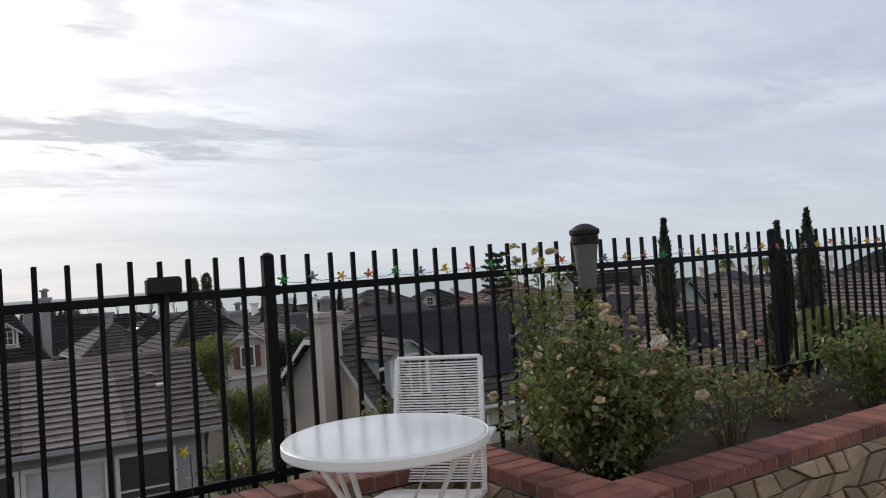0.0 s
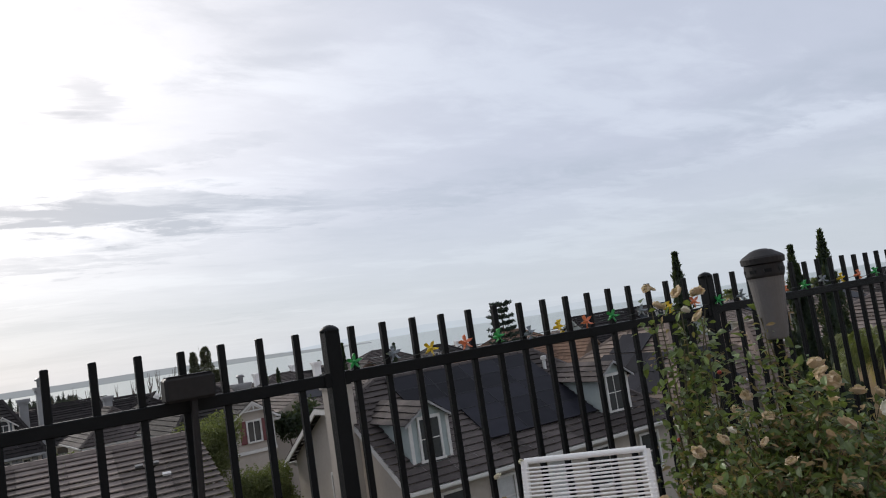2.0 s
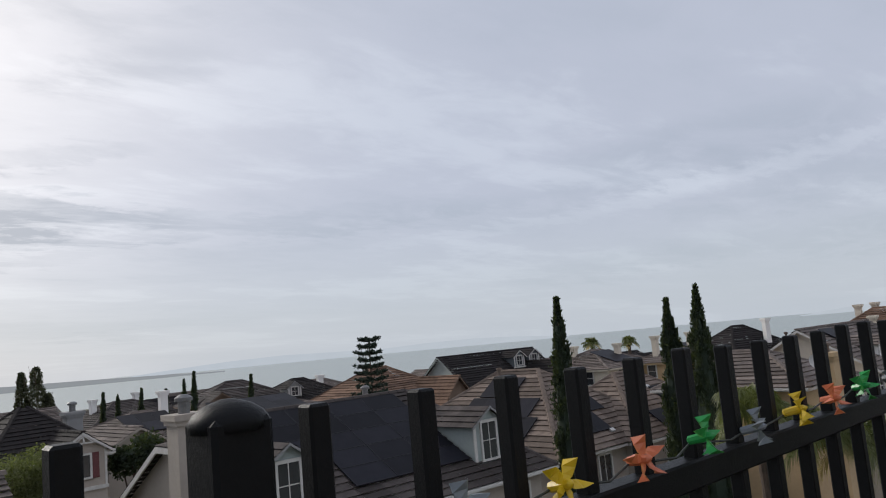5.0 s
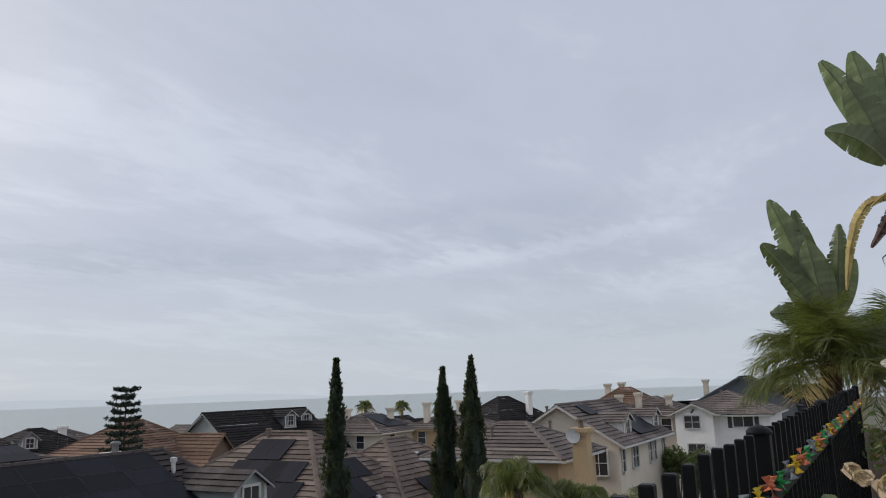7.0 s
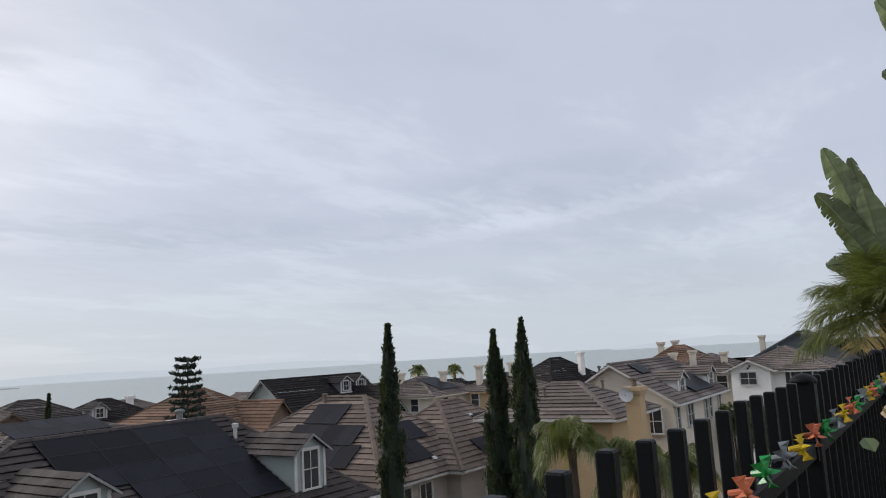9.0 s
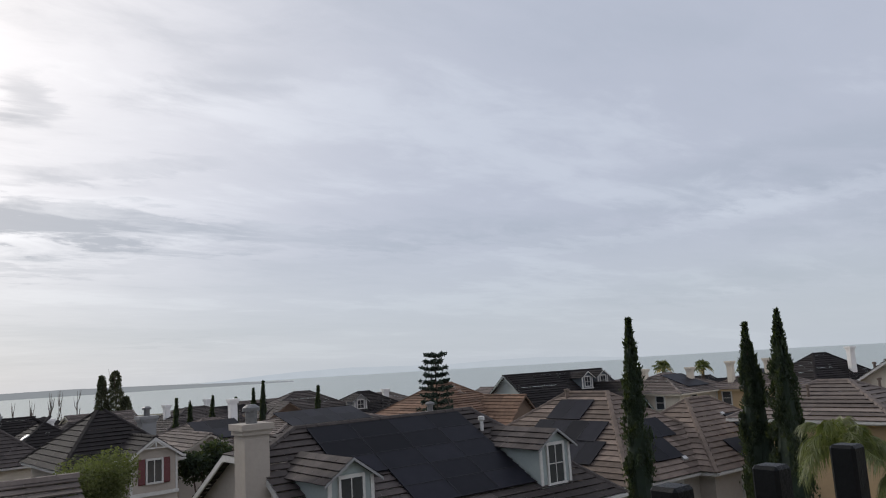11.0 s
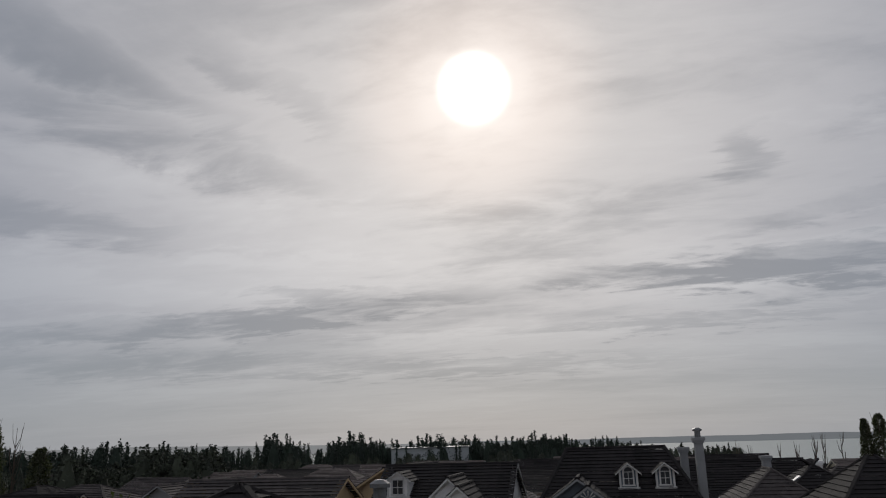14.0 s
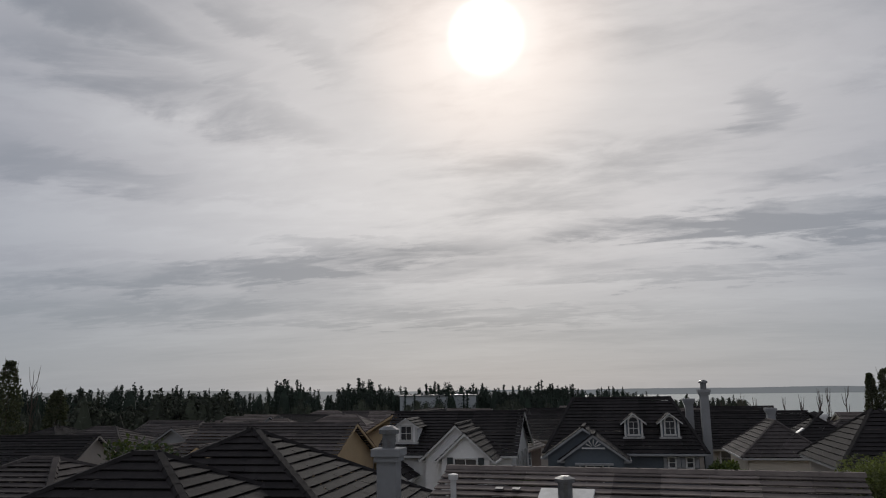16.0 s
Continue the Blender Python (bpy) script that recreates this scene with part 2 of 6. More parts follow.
M["solar_frame"] = surf("solar_panel_frame", (0.022, 0.022, 0.026), None, 6, 0.5, sheen=0.15)
M["metal_white"] = surf("pale_vent_metal", (0.55, 0.54, 0.52), None, 6, 0.5)
M["galv"] = surf("galvanised_flue", (0.20, 0.20, 0.20), (0.13, 0.13, 0.13), 8, 0.45, 0.7)
M["bark"] = surf("bark", (0.11, 0.08, 0.06), (0.06, 0.045, 0.035), 5, 0.95, 0, 0.6, 30)
M["cypress"] = surf("cypress_needles", (0.018, 0.032, 0.018), (0.010, 0.018, 0.012), 3, 0.8, island=0.5, thin=0.15)
M["conifer"] = surf("conifer_needles", (0.02, 0.034, 0.02), (0.012, 0.02, 0.012), 0.2, 0.85, island=0.4)
M["arau"] = surf("pine_whorl_needles", (0.03, 0.05, 0.03), (0.018, 0.03, 0.02), 2, 0.8, island=0.4)
M["broad"] = surf("broadleaf", (0.085, 0.12, 0.035), (0.05, 0.07, 0.022), 1.2, 0.7, island=0.5, thin=0.25)
M["olive"] = surf("olive_leaf", (0.12, 0.125, 0.05), (0.06, 0.068, 0.028), 1.2, 0.75, island=0.5, thin=0.3)
M["poplar"] = surf("poplar_leaf", (0.055, 0.057, 0.027), (0.03, 0.034, 0.018), 0.6, 0.75, island=0.5, thin=0.08)
M["far_wood"] = surf("far_woodland_leaf", (0.045, 0.052, 0.03), (0.025, 0.03, 0.02), 0.05, 0.9, island=0.5)
M["palm"] = surf("palm_leaflet", (0.17, 0.18, 0.055), (0.07, 0.085, 0.028), 3, 0.5, island=0.45, thin=0.3)
M["palm_dark"] = surf("dark_palm_leaflet", (0.14, 0.175, 0.06), (0.06, 0.09, 0.03), 3, 0.45, island=0.5, thin=0.3)
M["bop"] = surf("broad_blue_green_leaf", (0.155, 0.185, 0.10), (0.08, 0.102, 0.05), 2, 0.35, 0, 0.1, 30, stretch=(1, 6, 1), island=0.28, obj=0.45, thin=0.3)
M["bop_dry"] = surf("dry_yellow_leaf", (0.55, 0.42, 0.16), (0.35, 0.24, 0.09), 3, 0.7, island=0.25, thin=0.3)
M["thatch"] = surf("dead_brown_thatch", (0.10, 0.06, 0.045), (0.05, 0.03, 0.025), 4, 0.9, island=0.5)
M["fence_wood"] = surf("weathered_grey_board", (0.20, 0.17, 0.15), (0.12, 0.10, 0.09), 6, 0.9, 0, 0.5, 30, stretch=(8, 8, 0.6), obj=0.2)
M["ground"] = surf("dry_grass_ground", (0.11, 0.10, 0.055), (0.07, 0.075, 0.04), 0.04, 0.95, 0, 0.3, 3)
M["shed"] = surf("pale_shed_sheet", (0.45, 0.47, 0.47), None, 0.2, 0.6)


def make_water():
    m = bpy.data.materials.new("bay_water")
    m.use_nodes = True
    k = Nodes(m.node_tree)
    co = k.add("ShaderNodeTexCoord").outputs["Object"]
    n = k.add("ShaderNodeTexNoise", Vector=co, Scale=0.004, Detail=5.0).outputs[0]
    w = k.add("ShaderNodeTexNoise", Vector=co, Scale=0.5, Detail=4.0).outputs[0]
    b = k.add("ShaderNodeBsdfPrincipled", Base_Color=k.mix(n, (0.24, 0.285, 0.255, 1), (0.30, 0.335, 0.305, 1)), Roughness=0.28)
    k.put(b, "Normal", k.add("ShaderNodeBump", Strength=0.8, Distance=0.8, Height=w).outputs[0])
    k.add("ShaderNodeOutputMaterial", Surface=b.outputs[0])
    return m


M["water"] = make_water()
# Shore and hills glow in haze colours and take no light.
M["shore"] = glow_mat("far_shore_haze_glow", (0.27, 0.29, 0.31))
M["hill"] = glow_mat("far_hills_haze_glow", (0.495, 0.545, 0.605))
M["hill_west"] = glow_mat("west_hills_haze_glow", (0.40, 0.41, 0.42))


# ---- mesh helpers ----
def mesh_of(name, verts, faces, material, smooth=False):
    me = bpy.data.meshes.new(name)
    me.from_pydata([tuple(map(float, v)) for v in verts], [], [tuple(map(int, f)) for f in faces])
    for m in material if isinstance(material, (list, tuple)) else [material]:
        me.materials.append(m)
    if smooth:
        me.polygons.foreach_set("use_smooth", [True] * len(me.polygons))
    me.update()
    return me


def part(name, source, material, parent=None, label="", at=None, smooth=False):
    """One mesh object, out of a bmesh, a (verts, faces) pair or a ready mesh, under a thing or a part."""
    if isinstance(source, bmesh.types.BMesh):
        me = bpy.data.meshes.new(name)
        source.to_mesh(me)
        source.free()
        me.materials.append(material)
        if smooth:
            me.polygons.foreach_set("use_smooth", [True] * len(me.polygons))
    elif isinstance(source, tuple):
        me = mesh_of(name, source[0], source[1], material, smooth)
    else:
        me = source
    ob = new(name, me)
    if parent is not None:
        ob.parent = parent
    if at is not None:
        ob.matrix_basis = at
    if label:
        ob["label"] = label
    return ob


def thing(name, m, label, category, group="", kind=""):
    ob = new(name)
    ob.empty_display_size = 0.1
    ob.matrix_basis = m
    return tagged(ob, label, category, group, kind)


BOX = [(0, 3, 2, 1), (4, 5, 6, 7), (0, 1, 5, 4), (1, 2, 6, 5), (2, 3, 7, 6), (3, 0, 4, 7)]


def box(x0, x1, y0, y1, z0, z1):
    return ([(x0, y0, z0), (x1, y0, z0), (x1, y1, z0), (x0, y1, z0), (x0, y0, z1), (x1, y0, z1), (x1, y1, z1), (x0, y1, z1)], list(BOX))


def join(*pieces):
    vs, fs = [], []
    for v, f in pieces:
        n = len(vs)
        vs += list(v)
        fs += [tuple(i + n for i in q) for q in f]
    return vs, fs


def bevel_box(x0, x1, y0, y1, z0, z1, r):
    bm = bmesh.new()
    v, f = box(x0, x1, y0, y1, z0, z1)
    vs = [bm.verts.new(p) for p in v]
    for q in f:
        bm.faces.new([vs[i] for i in q])
    bmesh.ops.bevel(bm, geom=bm.edges[:], offset=r, segments=1, affect="EDGES")
    return bm


def lathe(profile, n=20, closed=True):
    """A turned form about z out of (radius, height) pairs."""
    vs, fs = [], []
    for r, z in profile:
        vs += [(r * math.cos(2 * math.pi * i / n), r * math.sin(2 * math.pi * i / n), z) for i in range(n)]
    for j in range(len(profile) - 1):
        for i in range(n):
            k = (i + 1) % n
            fs.append((j * n + i, j * n + k, (j + 1) * n + k, (j + 1) * n + i))
    if closed:
        fs.append(tuple(range(n - 1, -1, -1)))
        fs.append(tuple((len(profile) - 1) * n + i for i in range(n)))
    return vs, fs


def tube(points, radius, n=6, taper=1.0):
    """A round bar along points."""
    pts = [Vector(p) for p in points]
    vs, fs = [], []
    for i, p in enumerate(pts):
        d = (pts[min(i + 1, len(pts) - 1)] - pts[max(i - 1, 0)]).normalized()
        a = d.cross(Vector((0, 0, 1)) if abs(d.z) < 0.9 else Vector((1, 0, 0))).normalized()
        b = d.cross(a)
        r = radius * (1 + (taper - 1) * i / max(len(pts) - 1, 1))
        vs += [tuple(p + r * (math.cos(2 * math.pi * j / n) * a + math.sin(2 * math.pi * j / n) * b)) for j in range(n)]
    for i in range(len(pts) - 1):
        for j in range(n):
            k = (j + 1) % n
            fs.append((i * n + j, i * n + k, (i + 1) * n + k, (i + 1) * n + j))
    fs.append(tuple(range(n - 1, -1, -1)))
    fs.append(tuple((len(pts) - 1) * n + j for j in range(n)))
    return vs, fs


def blades(rng, centres, size, spread=0.4, up=0.0, slim=0.3):
    """Pointed oval leaves, folded along the rib and bent at the tip."""
    vs, fs = [], []
    for c in centres:
        d = Vector((rng.gauss(0, 1), rng.gauss(0, 1), rng.gauss(up, 0.7)))
        d = d.normalized() if d.length > 1e-4 else Vector((1, 0, 0))
        s = d.cross(Vector((rng.gauss(0, 0.6), rng.gauss(0, 0.6), 1))).normalized()
        n = s.cross(d)
        r = size * (1 + spread * (rng.random() * 2 - 1))
        bend, lift = rng.uniform(-0.25, 0.05) * r, rng.uniform(0.04, 0.16) * r
        c = Vector(c)
        i = len(vs)
        vs += [tuple(c), tuple(c + d * r * 0.5), tuple(c + d * r + n * bend)]
        for sg in (-1, 1):
            vs += [tuple(c + d * r * 0.28 + s * sg * slim * r * 0.9 + n * lift), tuple(c + d * r * 0.62 + s * sg * slim * r * 0.85 + n * (lift + bend * 0.4))]
        for k in (3, 5):
            fs += [(i, i + k, i + 1), (i + k, i + k + 1, i + 1), (i + k + 1, i + 2, i + 1)]
    return vs, fs


def leaves(rng, centres, size, spread=0.5, up=0.0, fold=0.25, slim=0.45):
    """Small folded leaf blades at the centres: each four corners, two triangles."""
    vs, fs = [], []
    for c in centres:
        d = Vector((rng.gauss(0, 1), rng.gauss(0, 1), rng.gauss(up, 0.8)))
        d = d.normalized() if d.length > 1e-4 else Vector((1, 0, 0))
        s = d.cross(Vector((rng.gauss(0, 1), rng.gauss(0, 1), rng.gauss(0, 1)))).normalized()
        n = d.cross(s)
        r = size * (1 + spread * (rng.random() * 2 - 1))
        c = Vector(c)
        i = len(vs)
        vs += [tuple(c), tuple(c + 0.5 * r * d + slim * r * s + fold * r * n * 0.5), tuple(c + r * d), tuple(c + 0.5 * r * d - slim * r * s + fold * r * n * 0.5)]
        fs += [(i, i + 1, i + 2), (i, i + 2, i + 3)]
    return vs, fs


# ---- ground, water, distance ----
def ground_z(x, y):
    r = math.hypot(x, max(y, 0.0))
    low = float(np.interp(r, [0, 1.2, 5, 9, 14, 25, 60, 130, 300, 700, 1300, 5200], [-0.6, -1.2, -4.6, -6.9, -7.6, -9.2, -10.4, -12.4, -20, -36, -52, -150]))
    if x < -0.04 * y and y > 0:
        side = min(1.0, (-x - 0.04 * y) / (0.12 * y + 4)) * min(1.0, max(0.0, 1 - (r - 380) / 300))
        low = low + (max(low, -12.5) - low) * side
    near = 1.0 if (y < 0.25 and x < 8.5) else 0.0
    return -0.14 * near + low * (1 - near)


def make_ground():
    xs = sorted(set([-5200, -3000, -1500, -900, -600, -400, -300, -220] + list(range(-160, 161, 8)) + [-12, -4, 2, 4, 6, 8.4, 8.6, 12, 20] + [220, 300, 400, 600, 900, 1500, 3000, 5200]))
    ys = sorted(set([-300, -60, -12, 0.2, 0.3, 1.2, 3, 5, 7, 9, 11, 14] + list(range(20, 161, 8)) + [200, 260, 330, 400, 500, 620, 720, 850, 1000, 1300, 2000, 3200, 5200]))
    vs = [(x, y, ground_z(x, y)) for y in ys for x in xs]
    n = len(xs)
    fs = [(j * n + i, j * n + i + 1, (j + 1) * n + i + 1, (j + 1) * n + i) for j in range(len(ys) - 1) for i in range(n - 1)]
    tagged(part("ground", (vs, fs), M["ground"]), "dry hillside ground falling away to the shore", "ground", kind="structure")


make_ground()
tagged(part("water", ([(-5000, 400, -48), (5000, 400, -48), (5000, 5000, -48), (-5000, 5000, -48)], [(0, 1, 2, 3)]), M["water"]),
       "pale grey-green bay water under an overcast sky", "water", kind="structure")


def ridge_line(name, az0, az1, dist, heights, base, material, label, depth=300, seed=1):
    """A long low landform between two bearings: a front slope, a crest and a back."""
    rng = random.Random(seed)
    n = 60
    vs, fs = [], []
    for i in range(n + 1):
        a = radians(az0 + (az1 - az0) * i / n)
        h = float(np.interp(i / n, np.linspace(0, 1, len(heights)), heights)) * (1 + 0.06 * (rng.random() - 0.5))
        for r, z in ((dist, base), (dist + depth * 0.4, base + (h - base) * 0.85), (dist + depth * 0.55, h), (dist + depth, base)):
            vs.append((r * math.sin(a), r * math.cos(a), z))
    for i in range(n):
        for j in range(3):
            fs.append((i * 4 + j, i * 4 + 4 + j, i * 4 + 5 + j, i * 4 + 1 + j))
    tagged(part(name, (vs, fs), material, smooth=True), label, "hills", kind="structure")


ridge_line("backdrop_shore", -14, 26.5, 3250, [-20, -23, -27, -24, -25, -26, -24, -27, -32, -38, -46], -48.6, M["shore"], "low wooded shore across the bay, haze in its glowing colour", depth=400, seed=3)
ridge_line("backdrop_hills", 20, 52, 4300, [-44, -24, -10, -4, -12, -20, -10, -8, -20, -45], -49, M["hill"], "blue-grey hills across the bay, haze in their glowing colour", seed=4)
ridge_line("backdrop_hills_east", 68, 84, 4300, [-45, -24, -8, 2, -10, -24, -45], -49, M["hill"], "blue-grey hills across the bay, haze in their glowing colour", seed=5)
ridge_line("backdrop_hills_west", -60, -6, 3000, [2, 4, -4, 0, -10, -18, -24, -30], -45, M["hill_west"], "far hills behind the woods, haze in their glowing colour", seed=6)


# ---- houses ----
def course_strip(rng, p0, p1, q0, q1, lift, tile):
    """One course of overlapping tiles between its lower edge p0-p1 and upper edge q0-q1."""
    nrm = (p1 - p0).cross(q0 - p0 if (q0 - p0).length > (q1 - p0).length * 0.1 else q1 - p0).normalized()
    if nrm.z < 0:
        nrm = -nrm
    length = (p1 - p0).length
    n = max(1, int(length / tile))
    vs, fs = [], []
    for i in range(n):
        a, b = i / n, (i + 1) / n
        up = lift * (1 + 0.25 * (rng.random() - 0.5))
        lo = [p0.lerp(p1, a), p0.lerp(p1, b)]
        hi = [q0.lerp(q1, a), q0.lerp(q1, b)]
        k = len(vs)
        inn = (hi[0] + hi[1] - lo[0] - lo[1]).normalized() * 0.07
        gap = (lo[1] - lo[0]) * 0.006
        vs += [tuple(lo[0] + inn + nrm * 0.004), tuple(lo[1] + inn + nrm * 0.004), tuple(lo[0] + gap + nrm * (up - 0.028)), tuple(lo[1] - gap + nrm * (up - 0.028)),
               tuple(lo[0] + gap + nrm * up), tuple(lo[1] - gap + nrm * up), tuple(hi[1] + nrm * 0.012), tuple(hi[0] + nrm * 0.012)]
        fs += [(k, k + 1, k + 3, k + 2), (k + 2, k + 3, k + 5, k + 4), (k + 4, k + 5, k + 6, k + 7)]
    return vs, fs


def slope(rng, p0, p1, q0, q1, exposure, material, roof, near):
    """A roof slope from its eave p0-p1 up to q0-q1, in courses."""
    p0, p1, q0, q1 = map(Vector, (p0, p1, q0, q1))
    run = ((q0 + q1) / 2 - (p0 + p1) / 2).length
    n = max(3, int(run / exposure))
    strips = [course_strip(rng, p0.lerp(q0, i / n), p1.lerp(q1, i / n), p0.lerp(q0, (i + 1) / n), p1.lerp(q1, (i + 1) / n), 0.065, 0.95 if near else 2.4) for i in range(n)]
    if near:
        for s in strips:
            part("tile_course", s, material, roof)
    else:
        tagged(part("roof_covering", join(*strips), material, roof), kind="stuff")


def caps(rng, a, b, material, roof, near=False):
    """Rounded cap tiles along a ridge or hip."""
    a, b = Vector(a), Vector(b)
    n = max(2, int((b - a).length / 0.4))
    d = (b - a).normalized()
    s = d.cross(Vector((0, 0, 1))).normalized()
    u = s.cross(d)
    vs, fs = [], []
    for i in range(n):
        lo, hi = a.lerp(b, i / n), a.lerp(b, (i + 1.12) / n)
        k = len(vs)
        for p, w in ((lo, 0.15), (hi, 0.12)):
            vs += [tuple(p - s * w + u * 0.0), tuple(p - s * w * 0.6 + u * 0.09), tuple(p + s * w * 0.6 + u * 0.09), tuple(p + s * w)]
        fs += [(k, k + 1, k + 5, k + 4), (k + 1, k + 2, k + 6, k + 5), (k + 2, k + 3, k + 7, k + 6), (k + 3, k + 2, k + 1, k)]
        if near:
            part("ridge_tile", (vs, fs), material, roof)
            vs, fs = [], []
    if not near:
        tagged(part("ridge_cap", (vs, fs), material, roof), kind="stuff")


def block(home, cx, cy, yaw, L, W, base, eave, ridge, wall, tile, style="gable", hip=(None, None), clip=(0, 0), over=0.45, near=False, seed=0, exposure=0.33, fascia="trim"):
    """A body with its roof in the house's own axes; the ridge runs along the block's x. hip: how far the ridge ends stand in."""
    rng = random.Random(seed * 7 + int(abs(cx * 10)) + int(abs(cy * 3)))
    m = pose(cx, cy, 0, 0, 0, yaw)
    T = lambda x, y, z: tuple(m @ Vector((x, y, z)))  # noqa: E731
    l, w = L / 2, W / 2
    hl = (w if style == "hip" else 0.0) if hip[0] is None else hip[0]
    hr = (w if style == "hip" else 0.0) if hip[1] is None else hip[1]
    slope_rate = (ridge - eave) / w
    ez = eave - slope_rate * over
    vs = [T(-l, -w, base), T(l, -w, base), T(l, w, base), T(-l, w, base), T(-l, -w, eave), T(l, -w, eave), T(l, w, eave), T(-l, w, eave)]
    fs = [(0, 1, 5, 4), (1, 2, 6, 5), (2, 3, 7, 6), (3, 0, 4, 7)]
    for side, h, cl in ((-1, hl, clip[0]), (1, hr, clip[1])):
        if cl:
            k, cw, cz = len(vs), w * (1 - cl), eave + (ridge - eave) * cl - 0.06
            vs += [T(side * l, -cw, cz), T(side * l, cw, cz)]
            fs.append((4, 7, k + 1, k) if side < 0 else (6, 5, k, k + 1))
        elif h == 0:
            k = len(vs)
            vs.append(T(side * l, 0, ridge - 0.06))
            fs.append((4, 7, k) if side < 0 else (6, 5, k))
    part("wall", (vs, fs), M[wall], home)
    roof = part("roof", join(*[([T(*p) for p in v], f) for v, f in (box(-l - (over - 0.05 if hl and not clip[0] else -0.02), l + (over - 0.05 if hr else -0.02), -w - over + 0.05, w + over - 0.05, ez - 0.16, ez - 0.03),)]), M[fascia], home)
    xl, xr = -l - over, l + over
    rl, rr = (-l + hl, l - hr)
    rl = rl if hl else xl
    rr = rr if hr else xr
    wv = w + over
    a, b, c, d = (xl, -wv, ez), (xr, -wv, ez), (xr, wv, ez), (xl, wv, ez)
    r0, r1 = (rl, 0, ridge), (rr, 0, ridge)
    if clip[0]:
        cz = eave + (ridge - eave) * clip[0]
        cw = w * (1 - clip[0])
        f0, k0 = (xl, -cw, cz), (xl, cw, cz)
        g1, k1 = tuple(Vector(b).lerp(Vector(r1), (cz - ez) / (ridge - ez))), tuple(Vector(c).lerp(Vector(r1), (cz - ez) / (ridge - ez)))
        slope(rng, T(*a), T(*b), T(*f0), T(*g1), exposure, M[tile], roof, near)
        slope(rng, T(*f0), T(*g1), T(*r0), T(*r1), exposure, M[tile], roof, near)
        slope(rng, T(*c), T(*d), T(*k1), T(*k0), exposure, M[tile], roof, False)
        slope(rng, T(*k1), T(*k0), T(*r1), T(*r0), exposure, M[tile], roof, False)
        slope(rng, T(*k0), T(*f0), T(*r0), T(*r0), exposure, M[tile], roof, near)
        caps(rng, T(*f0), T(*r0), M[tile], roof, near)
        part("barge_board", ([T(*p) for p in box(xl, xl + 0.06, -cw, cw, cz - 0.2, cz)[0]], list(BOX)), M[fascia], home)
        for s in (-1, 1):
            q = [(xl, s * wv, ez - 0.2), (xl + 0.06, s * wv, ez - 0.2), (xl + 0.06, s * wv, ez), (xl, s * wv, ez), (xl, s * cw, cz - 0.2), (xl + 0.06, s * cw, cz - 0.2), (xl + 0.06, s * cw, cz), (xl, s * cw, cz)]
            part("barge_board", ([T(*p) for p in q], [(0, 1, 5, 4), (1, 2, 6, 5), (2, 3, 7, 6), (3, 0, 4, 7)]), M[fascia], home)
    else:
        slope(rng, T(*a), T(*b), T(*r0), T(*r1), exposure, M[tile], roof, near)
        slope(rng, T(*c), T(*d), T(*r1), T(*r0), exposure, M[tile], roof, False)
    if hl and not clip[0]:
        slope(rng, T(*d), T(*a), T(*r0), T(*r0), exposure, M[tile], roof, near)
        for e in (a, d):
            caps(rng, T(*e), T(*r0), M[tile], roof, near)
    if hr:
        slope(rng, T(*b), T(*c), T(*r1), T(*r1), exposure, M[tile], roof, near)
        for e in (b, c):
            caps(rng, T(*e), T(*r1), M[tile], roof, near)
    if rr - rl > 0.5:
        caps(rng, T(*r0), T(*r1), M[tile], roof, near)
    for side, h in ((-1, hl), (1, hr)):
        if h == 0:
            x = side * (l + over - 0.02)
            x0, x1 = min(x, x - side * 0.06), max(x, x - side * 0.06)
            for s in (-1, 1):
                vs = [(x0, s * wv, ez - 0.13), (x1, s * wv, ez - 0.13), (x1, s * wv, ez), (x0, s * wv, ez),
                      (x0, 0, ridge - 0.13), (x1, 0, ridge - 0.13), (x1, 0, ridge), (x0, 0, ridge)]
                part("barge_board", ([T(*p) for p in vs], [(0, 1, 5, 4), (1, 2, 6, 5), (2, 3, 7, 6), (3, 0, 4, 7)]), M[fascia], home)
    for s in (-1, 1):
        part("gutter", ([T(*p) for p in box(xl, xr, min(s * wv, s * (wv + 0.09)), max(s * wv, s * (wv + 0.09)), ez - 0.1, ez)[0]], list(BOX)), M[fascia], home)
    return roof, m


def louvre(x0, x1, z0, z1, n=9):
    """A louvred shutter leaf in one piece: a saw-toothed front drawn across its width."""
    line = [(0.02, z0), (-0.06, z0)]
    for j in range(n):
        a = z0 + 0.05 + (z1 - z0 - 0.1) * j / n
        b = z0 + 0.05 + (z1 - z0 - 0.1) * (j + 1) / n
        line += [(-0.085, a), (-0.06, b - 0.004)]
    line += [(-0.06, z1), (0.02, z1)]
    m = len(line)
    vs = [(x, y, z) for x in (x0, x1) for y, z in line]
    return vs, [(i, (i + 1) % m, m + (i + 1) % m, m + i) for i in range(m)] + [tuple(range(m - 1, -1, -1)), tuple(range(m, 2 * m))]


